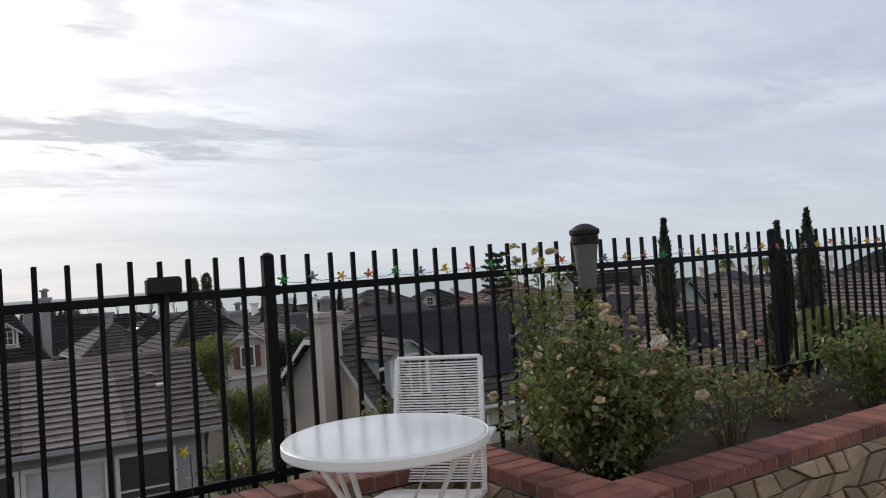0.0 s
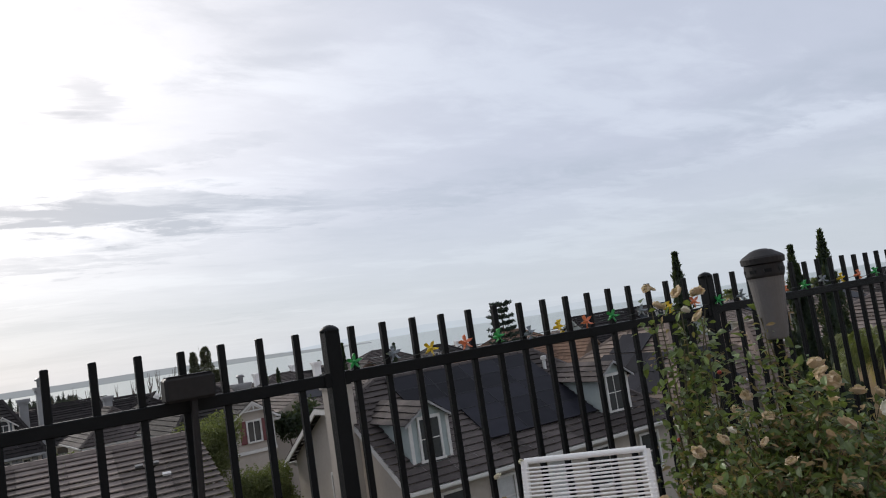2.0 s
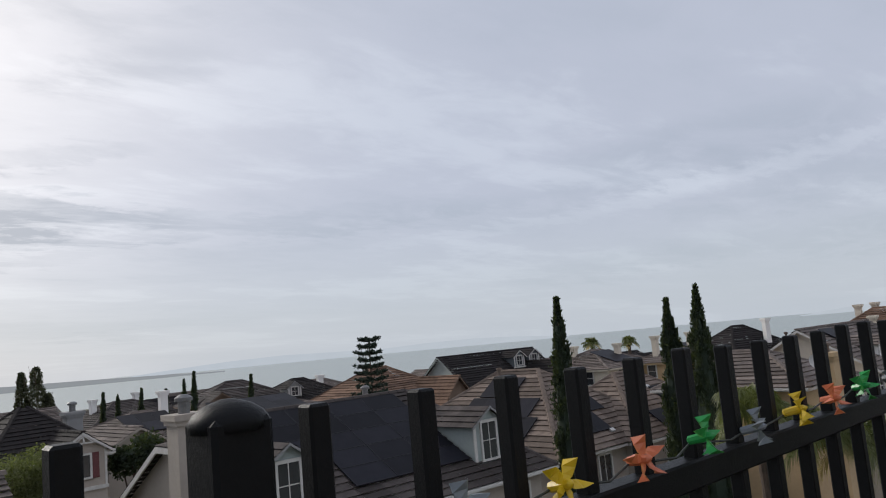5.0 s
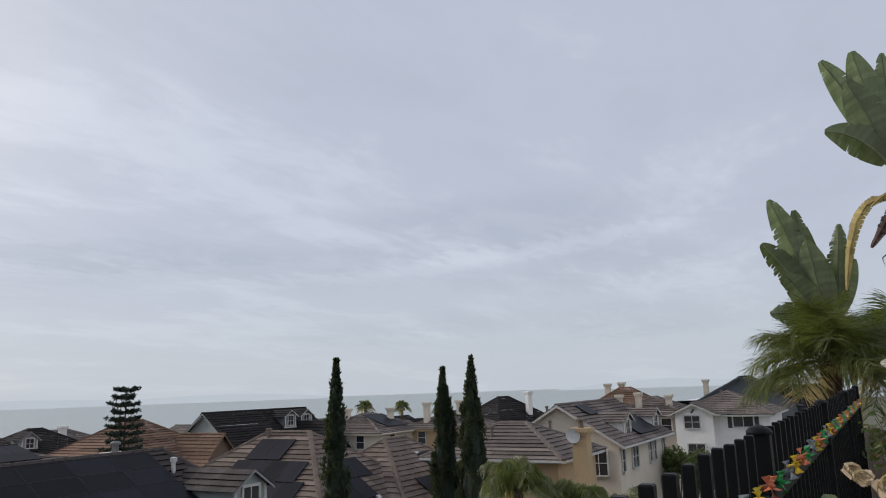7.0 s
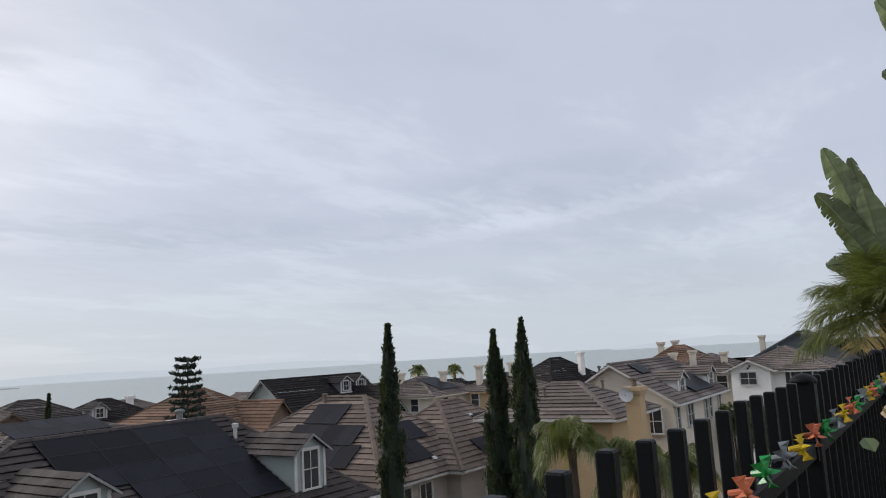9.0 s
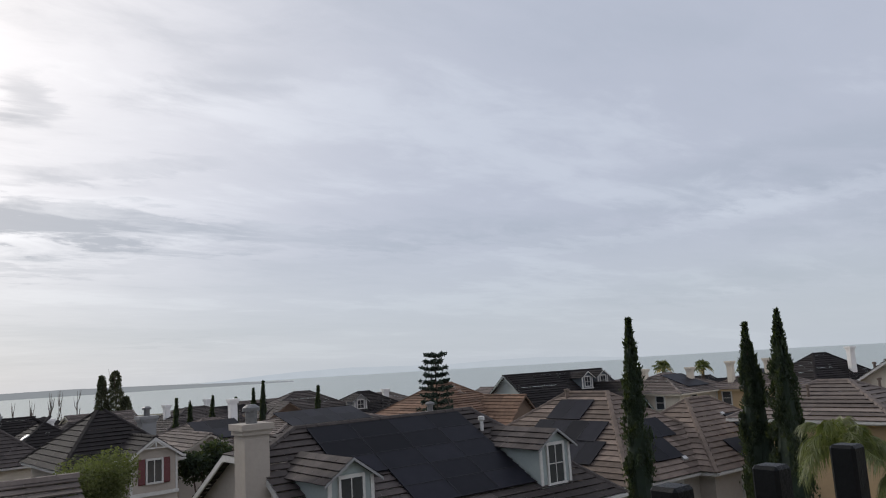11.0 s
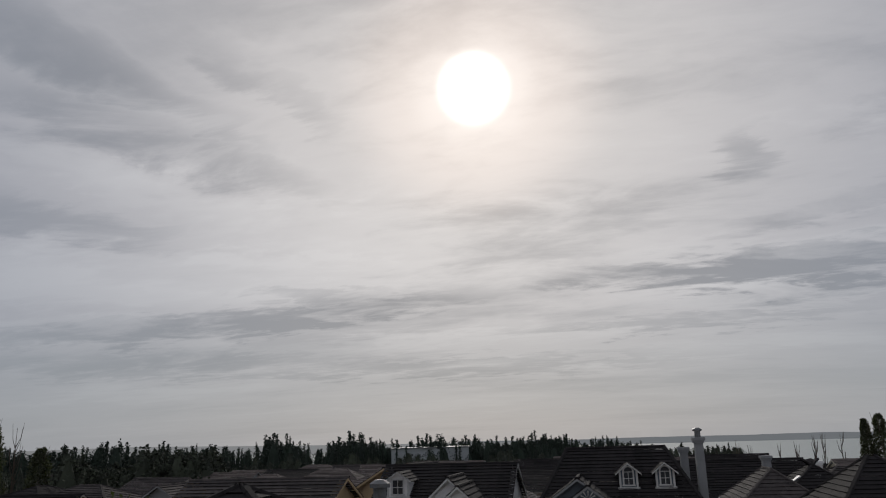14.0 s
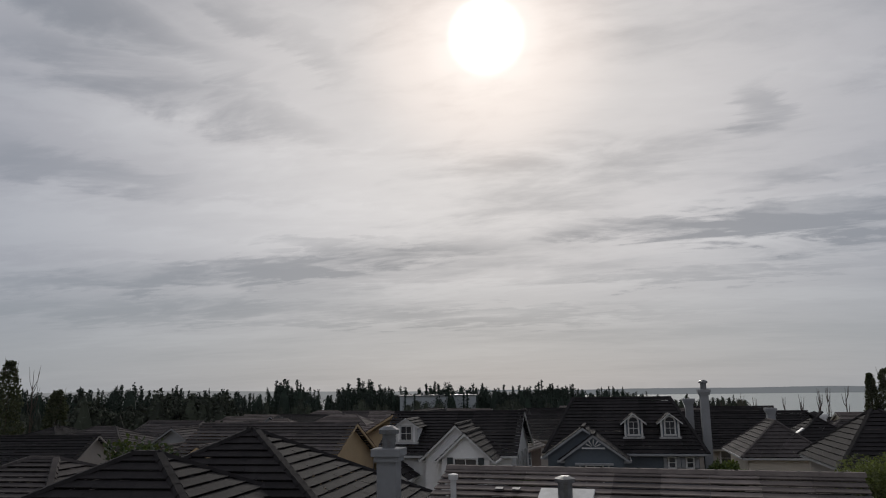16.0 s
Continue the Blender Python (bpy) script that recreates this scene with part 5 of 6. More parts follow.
# ---- iron fence ----
OC, PANEL, TIP, RAIL = 0.12, 1.914, 1.43, 1.285
fence = thing("iron_fence", pose(0, 0, 0), "black painted iron fence with square pickets above a rail", "fence")
LEFT_END, RIGHT_END = -2 * PANEL, 4 * PANEL
part("top_rail", bevel_box(LEFT_END, RIGHT_END, -0.017, 0.017, RAIL - 0.038, RAIL, 0.003), M["iron"], fence)
part("bottom_rail", bevel_box(LEFT_END, RIGHT_END, -0.017, 0.017, 0.40, 0.438, 0.003), M["iron"], fence)
PICKET = bpy.data.meshes.new("picket")
bm = bevel_box(-0.0105, 0.0105, -0.0105, 0.0105, 0.30, TIP, 0.0025)
bm.to_mesh(PICKET)
bm.free()
PICKET.materials.append(M["iron"])
POST = bpy.data.meshes.new("post")
bm = bevel_box(-0.0255, 0.0255, -0.0255, 0.0255, 0.0, TIP + 0.0, 0.004)
bm.to_mesh(POST)
bm.free()
POST.materials.append(M["iron"])
CAP = mesh_of("post_cap", *lathe([(0.031, 0), (0.031, 0.008), (0.027, 0.014), (0.018, 0.020), (0.006, 0.024)], 16), M["iron"], True)
for p in range(-2, 5):
    post = part("post", POST, None, fence, at=pose(p * PANEL, 0, 0))
    part("post_cap", CAP, None, post, at=pose(0, 0, TIP - 0.010))
    part("rail_bracket", box(-0.045, 0.045, -0.021, 0.021, RAIL - 0.042, RAIL + 0.003), M["iron"], post)
    if p < 4:
        for i in range(15):
            part("picket", PICKET, None, fence, at=pose(p * PANEL + (0.65 + i) * OC if p >= 0 else (p + 1) * PANEL - (i + 1) * OC, 0, rs.uniform(-0.003, 0.003)))


def pinwheel(x, y, z, colour, turn):
    """A plastic flower light with five twisted petals, clipped to the rail."""
    t = thing("flower_light", pose(x, y, z, 78, turn[0], turn[1]), colour + " plastic flower light on a cable along the fence rail", "string light", "flower lights on the fence")
    for i in range(5):
        a = 2 * math.pi * i / 5
        vs = []
        for s, w, tw in ((0.003, 0.002, 0.0), (0.010, 0.0052, 0.002), (0.019, 0.0050, 0.006), (0.0275, 0.0012, 0.013)):
            vs += [(s, -w, 0.004 + tw), (s, w, 0.004 - tw * 0.6)]
        fs = [(j, j + 1, j + 3, j + 2) for j in (0, 2, 4)]
        n = len(vs)
        vs += [(q[0], q[1], q[2] + 0.0015) for q in vs]
        fs += [tuple(k + n for k in reversed(f)) for f in fs]
        c, s_ = math.cos(a), math.sin(a)
        part("petal", ([(q[0] * c - q[1] * s_, q[0] * s_ + q[1] * c, q[2]) for q in vs], fs), M["pin_" + colour], t)
    part("bulb", lathe([(0.002, -0.022), (0.006, -0.02), (0.007, 0.0), (0.005, 0.012), (0.001, 0.017)], 8), M["pin_" + colour], t)


COLOURS = ("green", "grey", "yellow", "salmon")
wire_pts = []
for i in range(44):
    step = 0.149 if i < 8 else 0.172
    x = 0.06 + 0.149 * min(i, 8) + 0.172 * max(0, i - 8)
    z = RAIL + 0.026 + rs.uniform(-0.006, 0.008)
    pinwheel(x, -0.03, z, COLOURS[i % 4], (rs.uniform(-30, 30), rs.uniform(-25, 35)))
    wire_pts += [(x, -0.012, z - 0.006), (x + step * 0.35, -0.016 + rs.uniform(0, 0.03), RAIL + 0.012), (x + step * 0.7, -0.014, RAIL + 0.006 + rs.uniform(0, 0.02))]
tagged(part("light_cable", tube(wire_pts, 0.0016, 5), M["wire"]), "thin dark cable strung along the fence rail", "cable")
for x, z, c in ((-0.43, 0.60, "yellow"), (-0.52, 0.30, "salmon"), (-0.66, 0.27, "yellow")):
    pinwheel(x, -0.035, z, c, (rs.uniform(-20, 20), rs.uniform(-20, 20)))

solar = thing("solar_light_box", pose(-0.475, -0.03, RAIL + 0.035), "dark solar lamp box clipped on the fence rail", "solar light")
part("housing", bevel_box(-0.072, 0.072, -0.035, 0.03, -0.036, 0.036, 0.008), M["lid"], solar)
part("solar_cell", box(-0.062, 0.062, -0.03, 0.025, 0.0365, 0.039), M["solar"], solar)
part("stake", tube([(0.01, -0.01, -0.03), (0.0, -0.012, -0.3), (-0.015, -0.012, -0.72)], 0.011, 7), M["lid"], solar)
disc = thing("round_lamp", pose(-0.41, -0.05, 0.33), "small dark round lamp head on a thin stake", "garden lamp")
part("head", lathe([(0.002, -0.012), (0.03, -0.012), (0.036, 0.0), (0.03, 0.012), (0.002, 0.014)], 18), M["lid"], disc, at=pose(0, 0, 0, 82, 0, 12))
part("stake", tube([(0, 0, -0.03), (0, 0, -0.2)], 0.006, 6), M["lid"], disc)
part("stem", tube([(0, 0, 0.03), (0.004, 0, 0.15), (0.0, 0.0, 0.27)], 0.003, 6), M["wire"], disc)

# garden torch
torch = thing("garden_torch", pose(1.325, -0.717, 0.34), "grey tapered garden torch with a dark lid on a black pole", "garden torch")
part("pole", tube([(0, 0, -0.1), (0, 0, 0.84)], 0.018, 10), M["iron"], torch)
part("canister", lathe([(0.030, 0.83), (0.039, 0.835), (0.041, 0.845), (0.058, 1.035), (0.061, 1.05), (0.056, 1.05)], 28), M["canister"], torch, smooth=False)
part("collar", lathe([(0.061, 1.045), (0.065, 1.053), (0.065, 1.088), (0.061, 1.093)], 28), M["lid"], torch)
part("lid", lathe([(0.064, 1.090), (0.072, 1.094), (0.073, 1.112), (0.068, 1.118), (0.036, 1.138), (0.016, 1.144), (0.003, 1.145)], 28), M["lid"], torch)
for i in range(8):
    a = 2 * math.pi * i / 8
    part("vent_slot", box(-0.012, 0.012, -0.003, 0.003, 1.062, 1.074), M["iron"], torch, at=pose(0.0625 * math.cos(a), 0.0625 * math.sin(a), 0, 0, 0, 90 + math.degrees(a)))

# ---- patio, planter walls ----
tagged(part("patio_floor", box(-9, 9, -9, -0.42, -0.12, 0.0), M["patio"]), "pale concrete patio floor", "floor", kind="structure")
tagged(part("planter_soil", join(box(-8, 0.72, -0.22, 0.24, -0.1, 0.28), box(0.94, 8.4, -1.2, 0.24, -0.1, 0.27)), M["soil"]), "dark bare soil of the raised planter", "soil", kind="structure")


# Added out of view: cuts the sky light on surfaces that face south.
tagged(part("wall_south", box(-11, 11, -9.2, -9.0, -0.1, 5.4), M["wall_taupe"]), "unseen plain taupe stucco wall, added to block sky light behind the patio", "wall", kind="structure")


def planter_wall(name, x0, x1, y0, y1, along, label):
    """A flagstone-faced wall with a cap of bricks laid side by side."""
    w = tagged(part(name, box(x0 + 0.02, x1 - 0.02, y0 + 0.03, y1 - 0.02, -0.05, 0.365), M["mortar"]), label, "wall", kind="structure")
    rng = random.Random(int((x0 + 20) * 100))
    part("mortar_bed", box(x0 + 0.004, x1 - 0.004, y0 + 0.004, y1 - 0.004, 0.365, 0.418), M["mortar"], w)
    length = (x1 - x0) if along == "x" else (y1 - y0)
    n = int(length / 0.108)
    for i in range(n):
        a = (x0 if along == "x" else y0) + length * i / n
        b = a + length / n - 0.008
        dz = rng.uniform(-0.003, 0.003)
        q = (a, b, y0, y1) if along == "x" else (x0, x1, a, b)
        bmb = bevel_box(*q, 0.367 + dz, 0.43 + dz, 0.006)
        part("brick", bmb, M["brick"], w)
    return w


def stone_face(w, x0, x1, y, z0, z1, seed, face=0):
    """Irregular flagstones on a wall face: a jittered grid of corners makes closed, uneven pieces."""
    rng = random.Random(seed)
    nx, nz = max(2, int((x1 - x0) / 0.135)), max(2, int((z1 - z0) / 0.088))
    P = {}
    for i in range(nx + 1):
        for j in range(nz + 1):
            ox = 0 if i in (0, nx) else rng.uniform(-0.06, 0.06)
            oz = 0 if j in (0, nz) else rng.uniform(-0.035, 0.035)
            P[i, j] = Vector((x0 + (x1 - x0) * i / nx + ox + (0.09 if j % 2 and 0 < i < nx else 0), z0 + (z1 - z0) * j / nz + oz))
    for i in range(nx):
        for j in range(nz):
            c = [P[i, j], P[i + 1, j], P[i + 1, j + 1], P[i, j + 1]]
            m = sum(c, Vector((0, 0))) / 4
            if rng.random() < 0.35:
                c.insert(2, c[1].lerp(c[2], 0.5) + Vector((rng.uniform(-0.02, 0.03), 0)))
            c = [m + (p - m) * 0.91 for p in c]
            d = rng.uniform(0.012, 0.03)
            n = len(c)
            put = (lambda p, e: (p.x, y - e, p.y)) if face == 0 else (lambda p, e: (y - e, p.x, p.y))
            vs = [put(p, -0.02) for p in c] + [put(m + (p - m) * 0.98, d * 0.8) for p in c] + [put(m + (p - m) * 0.86, d) for p in c]
            fs = [(k, (k + 1) % n, n + (k + 1) % n, n + k) for k in range(n)] + [(n + k, n + (k + 1) % n, 2 * n + (k + 1) % n, 2 * n + k) for k in range(n)]
            fs.append(tuple(range(2 * n, 3 * n)))
            part("stone", (vs, fs), M["stone"], w)


w1 = planter_wall("planter_wall_long", -6.0, 0.72, -0.42, -0.20, "x", "low planter wall capped with red bricks along the fence")
w2 = planter_wall("planter_wall_return", 0.72, 0.95, -3.0, -0.20, "y", "low stone planter wall with a red brick cap")
w3 = planter_wall("planter_wall_right", 0.95, 8.2, -1.40, -1.18, "x", "flagstone planter wall capped with red bricks")
stone_face(w1, -2.0, 0.7, -0.40, 0.0, 0.362, 11)
stone_face(w3, 0.97, 5.2, -1.38, 0.0, 0.362, 12)
stone_face(w2, -3.0, -0.45, 0.735, 0.0, 0.362, 13, 1)
boards = thing("board_fence", pose(7.75, 0, 0), "weathered grey wooden board fence at the end of the garden", "fence")
for i in range(26):
    part("board", bevel_box(-0.012, 0.012, -0.066, 0.066, -0.1, 1.06 + rs.uniform(-0.01, 0.01), 0.004), M["fence_wood"], boards, at=pose(0, 0.05 - i * 0.14, 0))
part("fence_rail", box(0.012, 0.06, -3.6, 0.1, 0.3, 0.39), M["fence_wood"], boards)

# ---- table and chair ----
table = thing("patio_table", pose(0.08, -0.95, 0), "round white metal patio table with a frosted glass top", "table")
R = 0.372
part("glass_top", lathe([(0.01, 0.722), (R - 0.012, 0.722), (R - 0.006, 0.725), (R - 0.006, 0.730), (R - 0.012, 0.733), (0.01, 0.733)], 64), M["table_glass"], table)
part("rim", lathe([(R - 0.018, 0.695), (R + 0.002, 0.695), (R + 0.005, 0.70), (R + 0.005, 0.727), (R, 0.732), (R - 0.005, 0.730), (R - 0.005, 0.718), (R - 0.018, 0.716)], 64, False), M["white_metal"], table)
for i in range(4):
    a = radians(20 + 90 * i)
    part("leg", tube([(0.33 * math.cos(a), 0.33 * math.sin(a), 0.70), (0.12 * math.cos(a + 0.3), 0.12 * math.sin(a + 0.3), 0.36), (0.32 * math.cos(a + 0.5), 0.32 * math.sin(a + 0.5), 0.0)], 0.011, 10), M["white_metal"], table)
part("leg_ring", tube([(0.13 * math.cos(radians(i * 15)), 0.13 * math.sin(radians(i * 15)), 0.37) for i in range(25)], 0.007, 6), M["white_metal"], table)

chair = thing("cord_chair", pose(0.40, -0.66, 0, 0, 0, -45), "white metal patio chair strung with vinyl cord", "chair")
# chair axes: x across, y to the back
HW = 0.205
SEAT_F, SEAT_B, BACK_T = (-0.24, 0.40), (0.20, 0.33), (0.345, 0.905)
for s in (-1, 1):
    x = s * HW
    part("side_frame", tube([(x, -0.25, 0.0), (x, SEAT_F[0], SEAT_F[1]), (x, 0.0, 0.355), (x, SEAT_B[0], SEAT_B[1]), (x, 0.23, 0.42), (x * 0.96, BACK_T[0], BACK_T[1])], 0.013, 10), M["white_metal"], chair)
    part("rear_leg", tube([(x, 0.08, 0.36), (x, 0.27, 0.0)], 0.013, 10), M["white_metal"], chair)
    arm = [(x * 1.03, -0.22, 0.41), (x * 1.2, -0.23, 0.56), (x * 1.2, -0.05, 0.60), (x * 1.18, 0.16, 0.59), (x * 1.02, 0.26, 0.585)]
    part("armrest", tube(arm, 0.012, 8), M["white_metal"], chair)
    part("arm_pad", bevel_box(min(x * 1.05, x * 1.38), max(x * 1.05, x * 1.38), -0.21, 0.17, 0.60, 0.622, 0.006), M["white_metal"], chair)
part("top_bar", tube([(-HW * 0.96, BACK_T[0], BACK_T[1]), (HW * 0.96, BACK_T[0], BACK_T[1])], 0.010, 10), M["white_metal"], chair)
part("front_bar", tube([(-HW, SEAT_F[0], SEAT_F[1]), (HW, SEAT_F[0], SEAT_F[1])], 0.013, 10), M["white_metal"], chair)
part("rear_bar", tube([(-HW, SEAT_B[0], SEAT_B[1]), (HW, SEAT_B[0], SEAT_B[1])], 0.011, 8), M["white_metal"], chair)
for i in range(44):
    s = (i + 0.5) / 44
    y = 0.215 + (BACK_T[0] - 0.215) * s
    z = 0.37 + (BACK_T[1] - 0.385) * s
    sag = rs.uniform(-0.0015, 0.0015)
    part("back_cord", tube([(-HW * 1.02, y - 0.012, z), (0, y - 0.018, z + sag), (HW * 1.02, y - 0.012, z)], 0.0034, 6), M["cord"], chair)
for i in range(26):
    s = (i + 0.5) / 26
    y = SEAT_F[0] + (SEAT_B[0] - SEAT_F[0]) * s
    z = SEAT_F[1] + (SEAT_B[1] - SEAT_F[1]) * s + 0.012
    part("seat_cord", tube([(-HW * 1.02, y, z), (0, y, z - 0.014), (HW * 1.02, y, z)], 0.0045, 6), M["cord"], chair)
part("loose_cord", tube([(0.2, -0.2, 0.41), (0.27, -0.16, 0.37), (0.3, -0.08, 0.30), (0.27, -0.02, 0.31), (0.22, 0.02, 0.35)], 0.004, 6), M["cord"], chair)


# ---- roses ----
def bloom(rng, t, p, r, mat, name="bloom"):
    vs, fs = [], []
    for layer, (q, tilt, n) in enumerate(((0.95, 0.45, 8), (0.82, 0.8, 8), (0.66, 1.05, 7), (0.48, 1.25, 6), (0.3, 1.4, 5))):
        for i in range(n):
            a = 2 * math.pi * i / n + layer * 0.5 + rng.uniform(-0.2, 0.2)
            c, s = math.cos(a), math.sin(a)
            l = r * q * rng.uniform(0.85, 1.1)
            k = len(vs)
            up = math.sin(tilt)
            for f, w, z in ((0.1, 0.2, -0.1), (0.78, 0.48, 0.45 * up), (0.86 - 0.2 * up, 0.42, 0.95 * up + rng.uniform(-0.2, 0.15)), (1.0 - 0.3 * up + rng.uniform(-0.1, 0.25), 0.12, 1.15 * up + rng.uniform(-0.3, 0.1))):
                vs += [(f * l * c - w * l * s, f * l * s + w * l * c, z * l), (f * l * c + w * l * s, f * l * s - w * l * c, z * l)]
            fs += [(k, k + 1, k + 3, k + 2), (k + 2, k + 3, k + 5, k + 4), (k + 4, k + 5, k + 7, k + 6)]
    part(name, (vs, fs), M[mat], t, at=pose(*p, rng.uniform(-50, 50), rng.uniform(-50, 50), rng.uniform(0, 360)))


def rose_bush(x, y, base, rx, ry, hgt, label, seed, n=2600, leaf=0.032, dry=0.3, blooms=(), shoots=(), canes=26):
    rng = random.Random(seed)
    t = thing("rose_bush", pose(x, y, base), label, "rose bush", "roses in the planter")
    stems, pts = [], []
    ends = []
    for i in range(canes):
        a, q = rng.random() * 6.28, math.sqrt(rng.random())
        e = Vector((rx * q * math.cos(a), ry * q * math.sin(a), hgt * rng.uniform(0.6, 1.0) * (1 - 0.35 * q * q)))
        ends.append(e)
    ends += [Vector(s) for s in shoots]
    for e in ends:
        mid = Vector((e.x * 0.55 + rng.gauss(0, 0.03), e.y * 0.55 + rng.gauss(0, 0.03), e.z * 0.55))
        stems.append(tube([(e.x * 0.15, e.y * 0.15, -0.05), tuple(mid), tuple(e)], 0.005, 5, 0.45))
        twigs = [(mid, e)]
        for k in range(3):
            a, root = rng.random() * 6.28, mid.lerp(e, rng.uniform(0.0, 0.85))
            reach = rng.uniform(0.08, 0.17) * min(1.0, (rx + ry) * 1.6)
            twigs.append((root, root + Vector((reach * math.cos(a), reach * math.sin(a), rng.uniform(-0.03, 0.09)))))
            stems.append(tube([tuple(root), tuple(root.lerp(twigs[-1][1], 0.6) + Vector((0, 0, 0.015))), tuple(twigs[-1][1])], 0.0022, 4, 0.5))
        for k in range(int(n / len(ends))):
            a, b = rng.choice(twigs)
            s = rng.uniform(0.0, 1.05)
            c = a.lerp(b, s) if rng.random() < 0.82 else Vector((e.x * 0.15, e.y * 0.15, 0)).lerp(mid, rng.uniform(0.3, 1))
            pts.append(tuple(c + Vector((rng.gauss(0, 0.045), rng.gauss(0, 0.045), rng.gauss(0, 0.035)))))
    for s in stems:
        part("cane", s, M["stem"], t)
    rng.shuffle(pts)
    cut = int(len(pts) * (1 - dry))
    tagged(part("foliage", blades(rng, pts[:cut], leaf * 1.1, 0.45, 0.1), M["leaf"], t), kind="stuff")
    tagged(part("dry_foliage", blades(rng, pts[cut:], leaf, 0.5, -0.5, 0.22), M["leaf_dry"], t, "shrivelled brown leaves"), kind="stuff")
    for p, r, mat in blooms:
        bloom(rng, t, p, r, mat)
    for i in range(3):
        e = rng.choice(ends)
        part("rose_hip", lathe([(0.002, -0.008), (0.008, -0.004), (0.008, 0.004), (0.003, 0.009)], 8), M["hip_red"], t, at=pose(*(e + Vector((0, 0, 0.01)))))


def world_blooms(x, y, base, items):
    return [((bx - x, by - y, bz - base), r, m) for bx, by, bz, r, m in items]


rose_bush(1.38, -0.72, 0.27, 0.60, 0.42, 0.72, "straggly rose bush with dry leaves and faded blooms", 21, 12500, 0.029, 0.34, canes=66,
          blooms=world_blooms(1.38, -0.72, 0.27, [(1.51, -0.97, 0.90, 0.045, "petal_white"), (1.54, -0.95, 0.89, 0.045, "petal_white"), (1.46, -0.99, 0.87, 0.034, "petal_pink"),
                                                  (1.25, -0.90, 1.06, 0.031, "petal_cream"), (1.28, -0.87, 1.08, 0.031, "petal_cream"), (1.22, -0.92, 1.04, 0.031, "petal_cream"), (1.31, -0.9, 1.02, 0.031, "petal_cream"),
                                                  (1.34, -0.86, 1.0, 0.031, "petal_cream"), (1.05, -0.8, 0.88, 0.02, "petal_cream"), (1.0, -0.72, 0.92, 0.018, "petal_white"),
                                                  (1.36, -1.0, 0.78, 0.031, "petal_cream"), (1.6, -1.0, 0.74, 0.031, "petal_cream"), (1.2, -0.98, 0.72, 0.031, "petal_cream"), (1.1, -0.95, 0.66, 0.02, "petal_white")]
                              + [(1.38 + 0.5 * math.cos(k * 2.4) * (0.4 + 0.035 * k), -0.74 + 0.38 * math.sin(k * 2.4) * (0.4 + 0.035 * k), 1.0 - 0.014 * k, 0.024 + 0.003 * (k % 4), "petal_cream") for k in range(26)]),
          shoots=[(0.2, -0.3, 0.6), (0.3, -0.2, 0.66), (-0.3, -0.3, 0.6), (0.0, -0.35, 0.62), (-0.17, -0.18, 0.74), (-0.13, -0.15, 0.76), (-0.2, -0.2, 0.72), (-0.1, 0.02, 0.98), (-0.12, 0.0, 0.93), (-0.08, 0.04, 0.88), (-0.05, 0.0, 0.8), (0.09, -0.25, 0.56), (-0.4, -0.05, 0.6), (-0.38, -0.02, 0.55)])
rose_bush(1.33, -0.30, 0.27, 0.17, 0.12, 1.06, "tall leggy rose shoots with withered blooms", 22, 1500, 0.03, 0.2, canes=14,
          blooms=world_blooms(1.33, -0.30, 0.27, [(1.27, -0.225, 1.405, 0.021, "petal_cream"), (1.25, -0.24, 1.40, 0.017, "petal_cream"), (1.285, -0.235, 1.40, 0.018, "petal_cream"), (1.38, -0.28, 1.37, 0.031, "petal_cream"), (1.2, -0.33, 1.33, 0.031, "petal_cream"),
                                                  (1.42, -0.34, 1.36, 0.031, "petal_cream"), (1.31, -0.36, 1.30, 0.022, "petal_white"), (1.5, -0.3, 1.36, 0.02, "petal_cream"), (1.36, -0.38, 1.27, 0.031, "petal_cream")]),
          shoots=[(-0.06, 0.07, 1.07), (0.05, 0.02, 1.04), (0.09, -0.04, 1.02), (-0.13, -0.03, 1.0), (0.17, 0.0, 1.02)])
rose_bush(2.25, -0.75, 0.27, 0.34, 0.3, 0.58, "thin rose shrub with red hips", 23, 420, 0.034, 0.45, canes=16,
          blooms=world_blooms(2.25, -0.75, 0.27, [(2.2, -0.9, 0.86, 0.031, "petal_cream"), (2.4, -0.85, 0.8, 0.022, "petal_pink"), (2.1, -0.8, 0.78, 0.02, "petal_cream")]))
rose_bush(2.95, -0.6, 0.27, 0.36, 0.3, 0.42, "low dry rose shrub in the planter", 29, 260, 0.034, 0.6, canes=16)
rose_bush(3.6, -0.75, 0.27, 0.42, 0.32, 0.62, "yellow-green rose shrub in the planter", 24, 1700, 0.04, 0.2, canes=22)
rose_bush(4.7, -0.8, 0.27, 0.4, 0.3, 0.75, "yellow-green rose shrub in the planter", 28, 1500, 0.042, 0.25, canes=22)
rose_bush(0.55, -0.12, 0.27, 0.2, 0.09, 0.5, "small sprawling rose stems behind the chair", 25, 420, 0.028, 0.35, canes=12,
          blooms=world_blooms(0.55, -0.12, 0.27, [(0.62, -0.1, 0.86, 0.016, "petal_white"), (0.5, -0.12, 0.84, 0.016, "petal_white")]))
rose_bush(-0.15, 0.12, 0.3, 0.2, 0.07, 0.25, "low green weeds at the fence foot", 26, 380, 0.03, 0.2, canes=10)
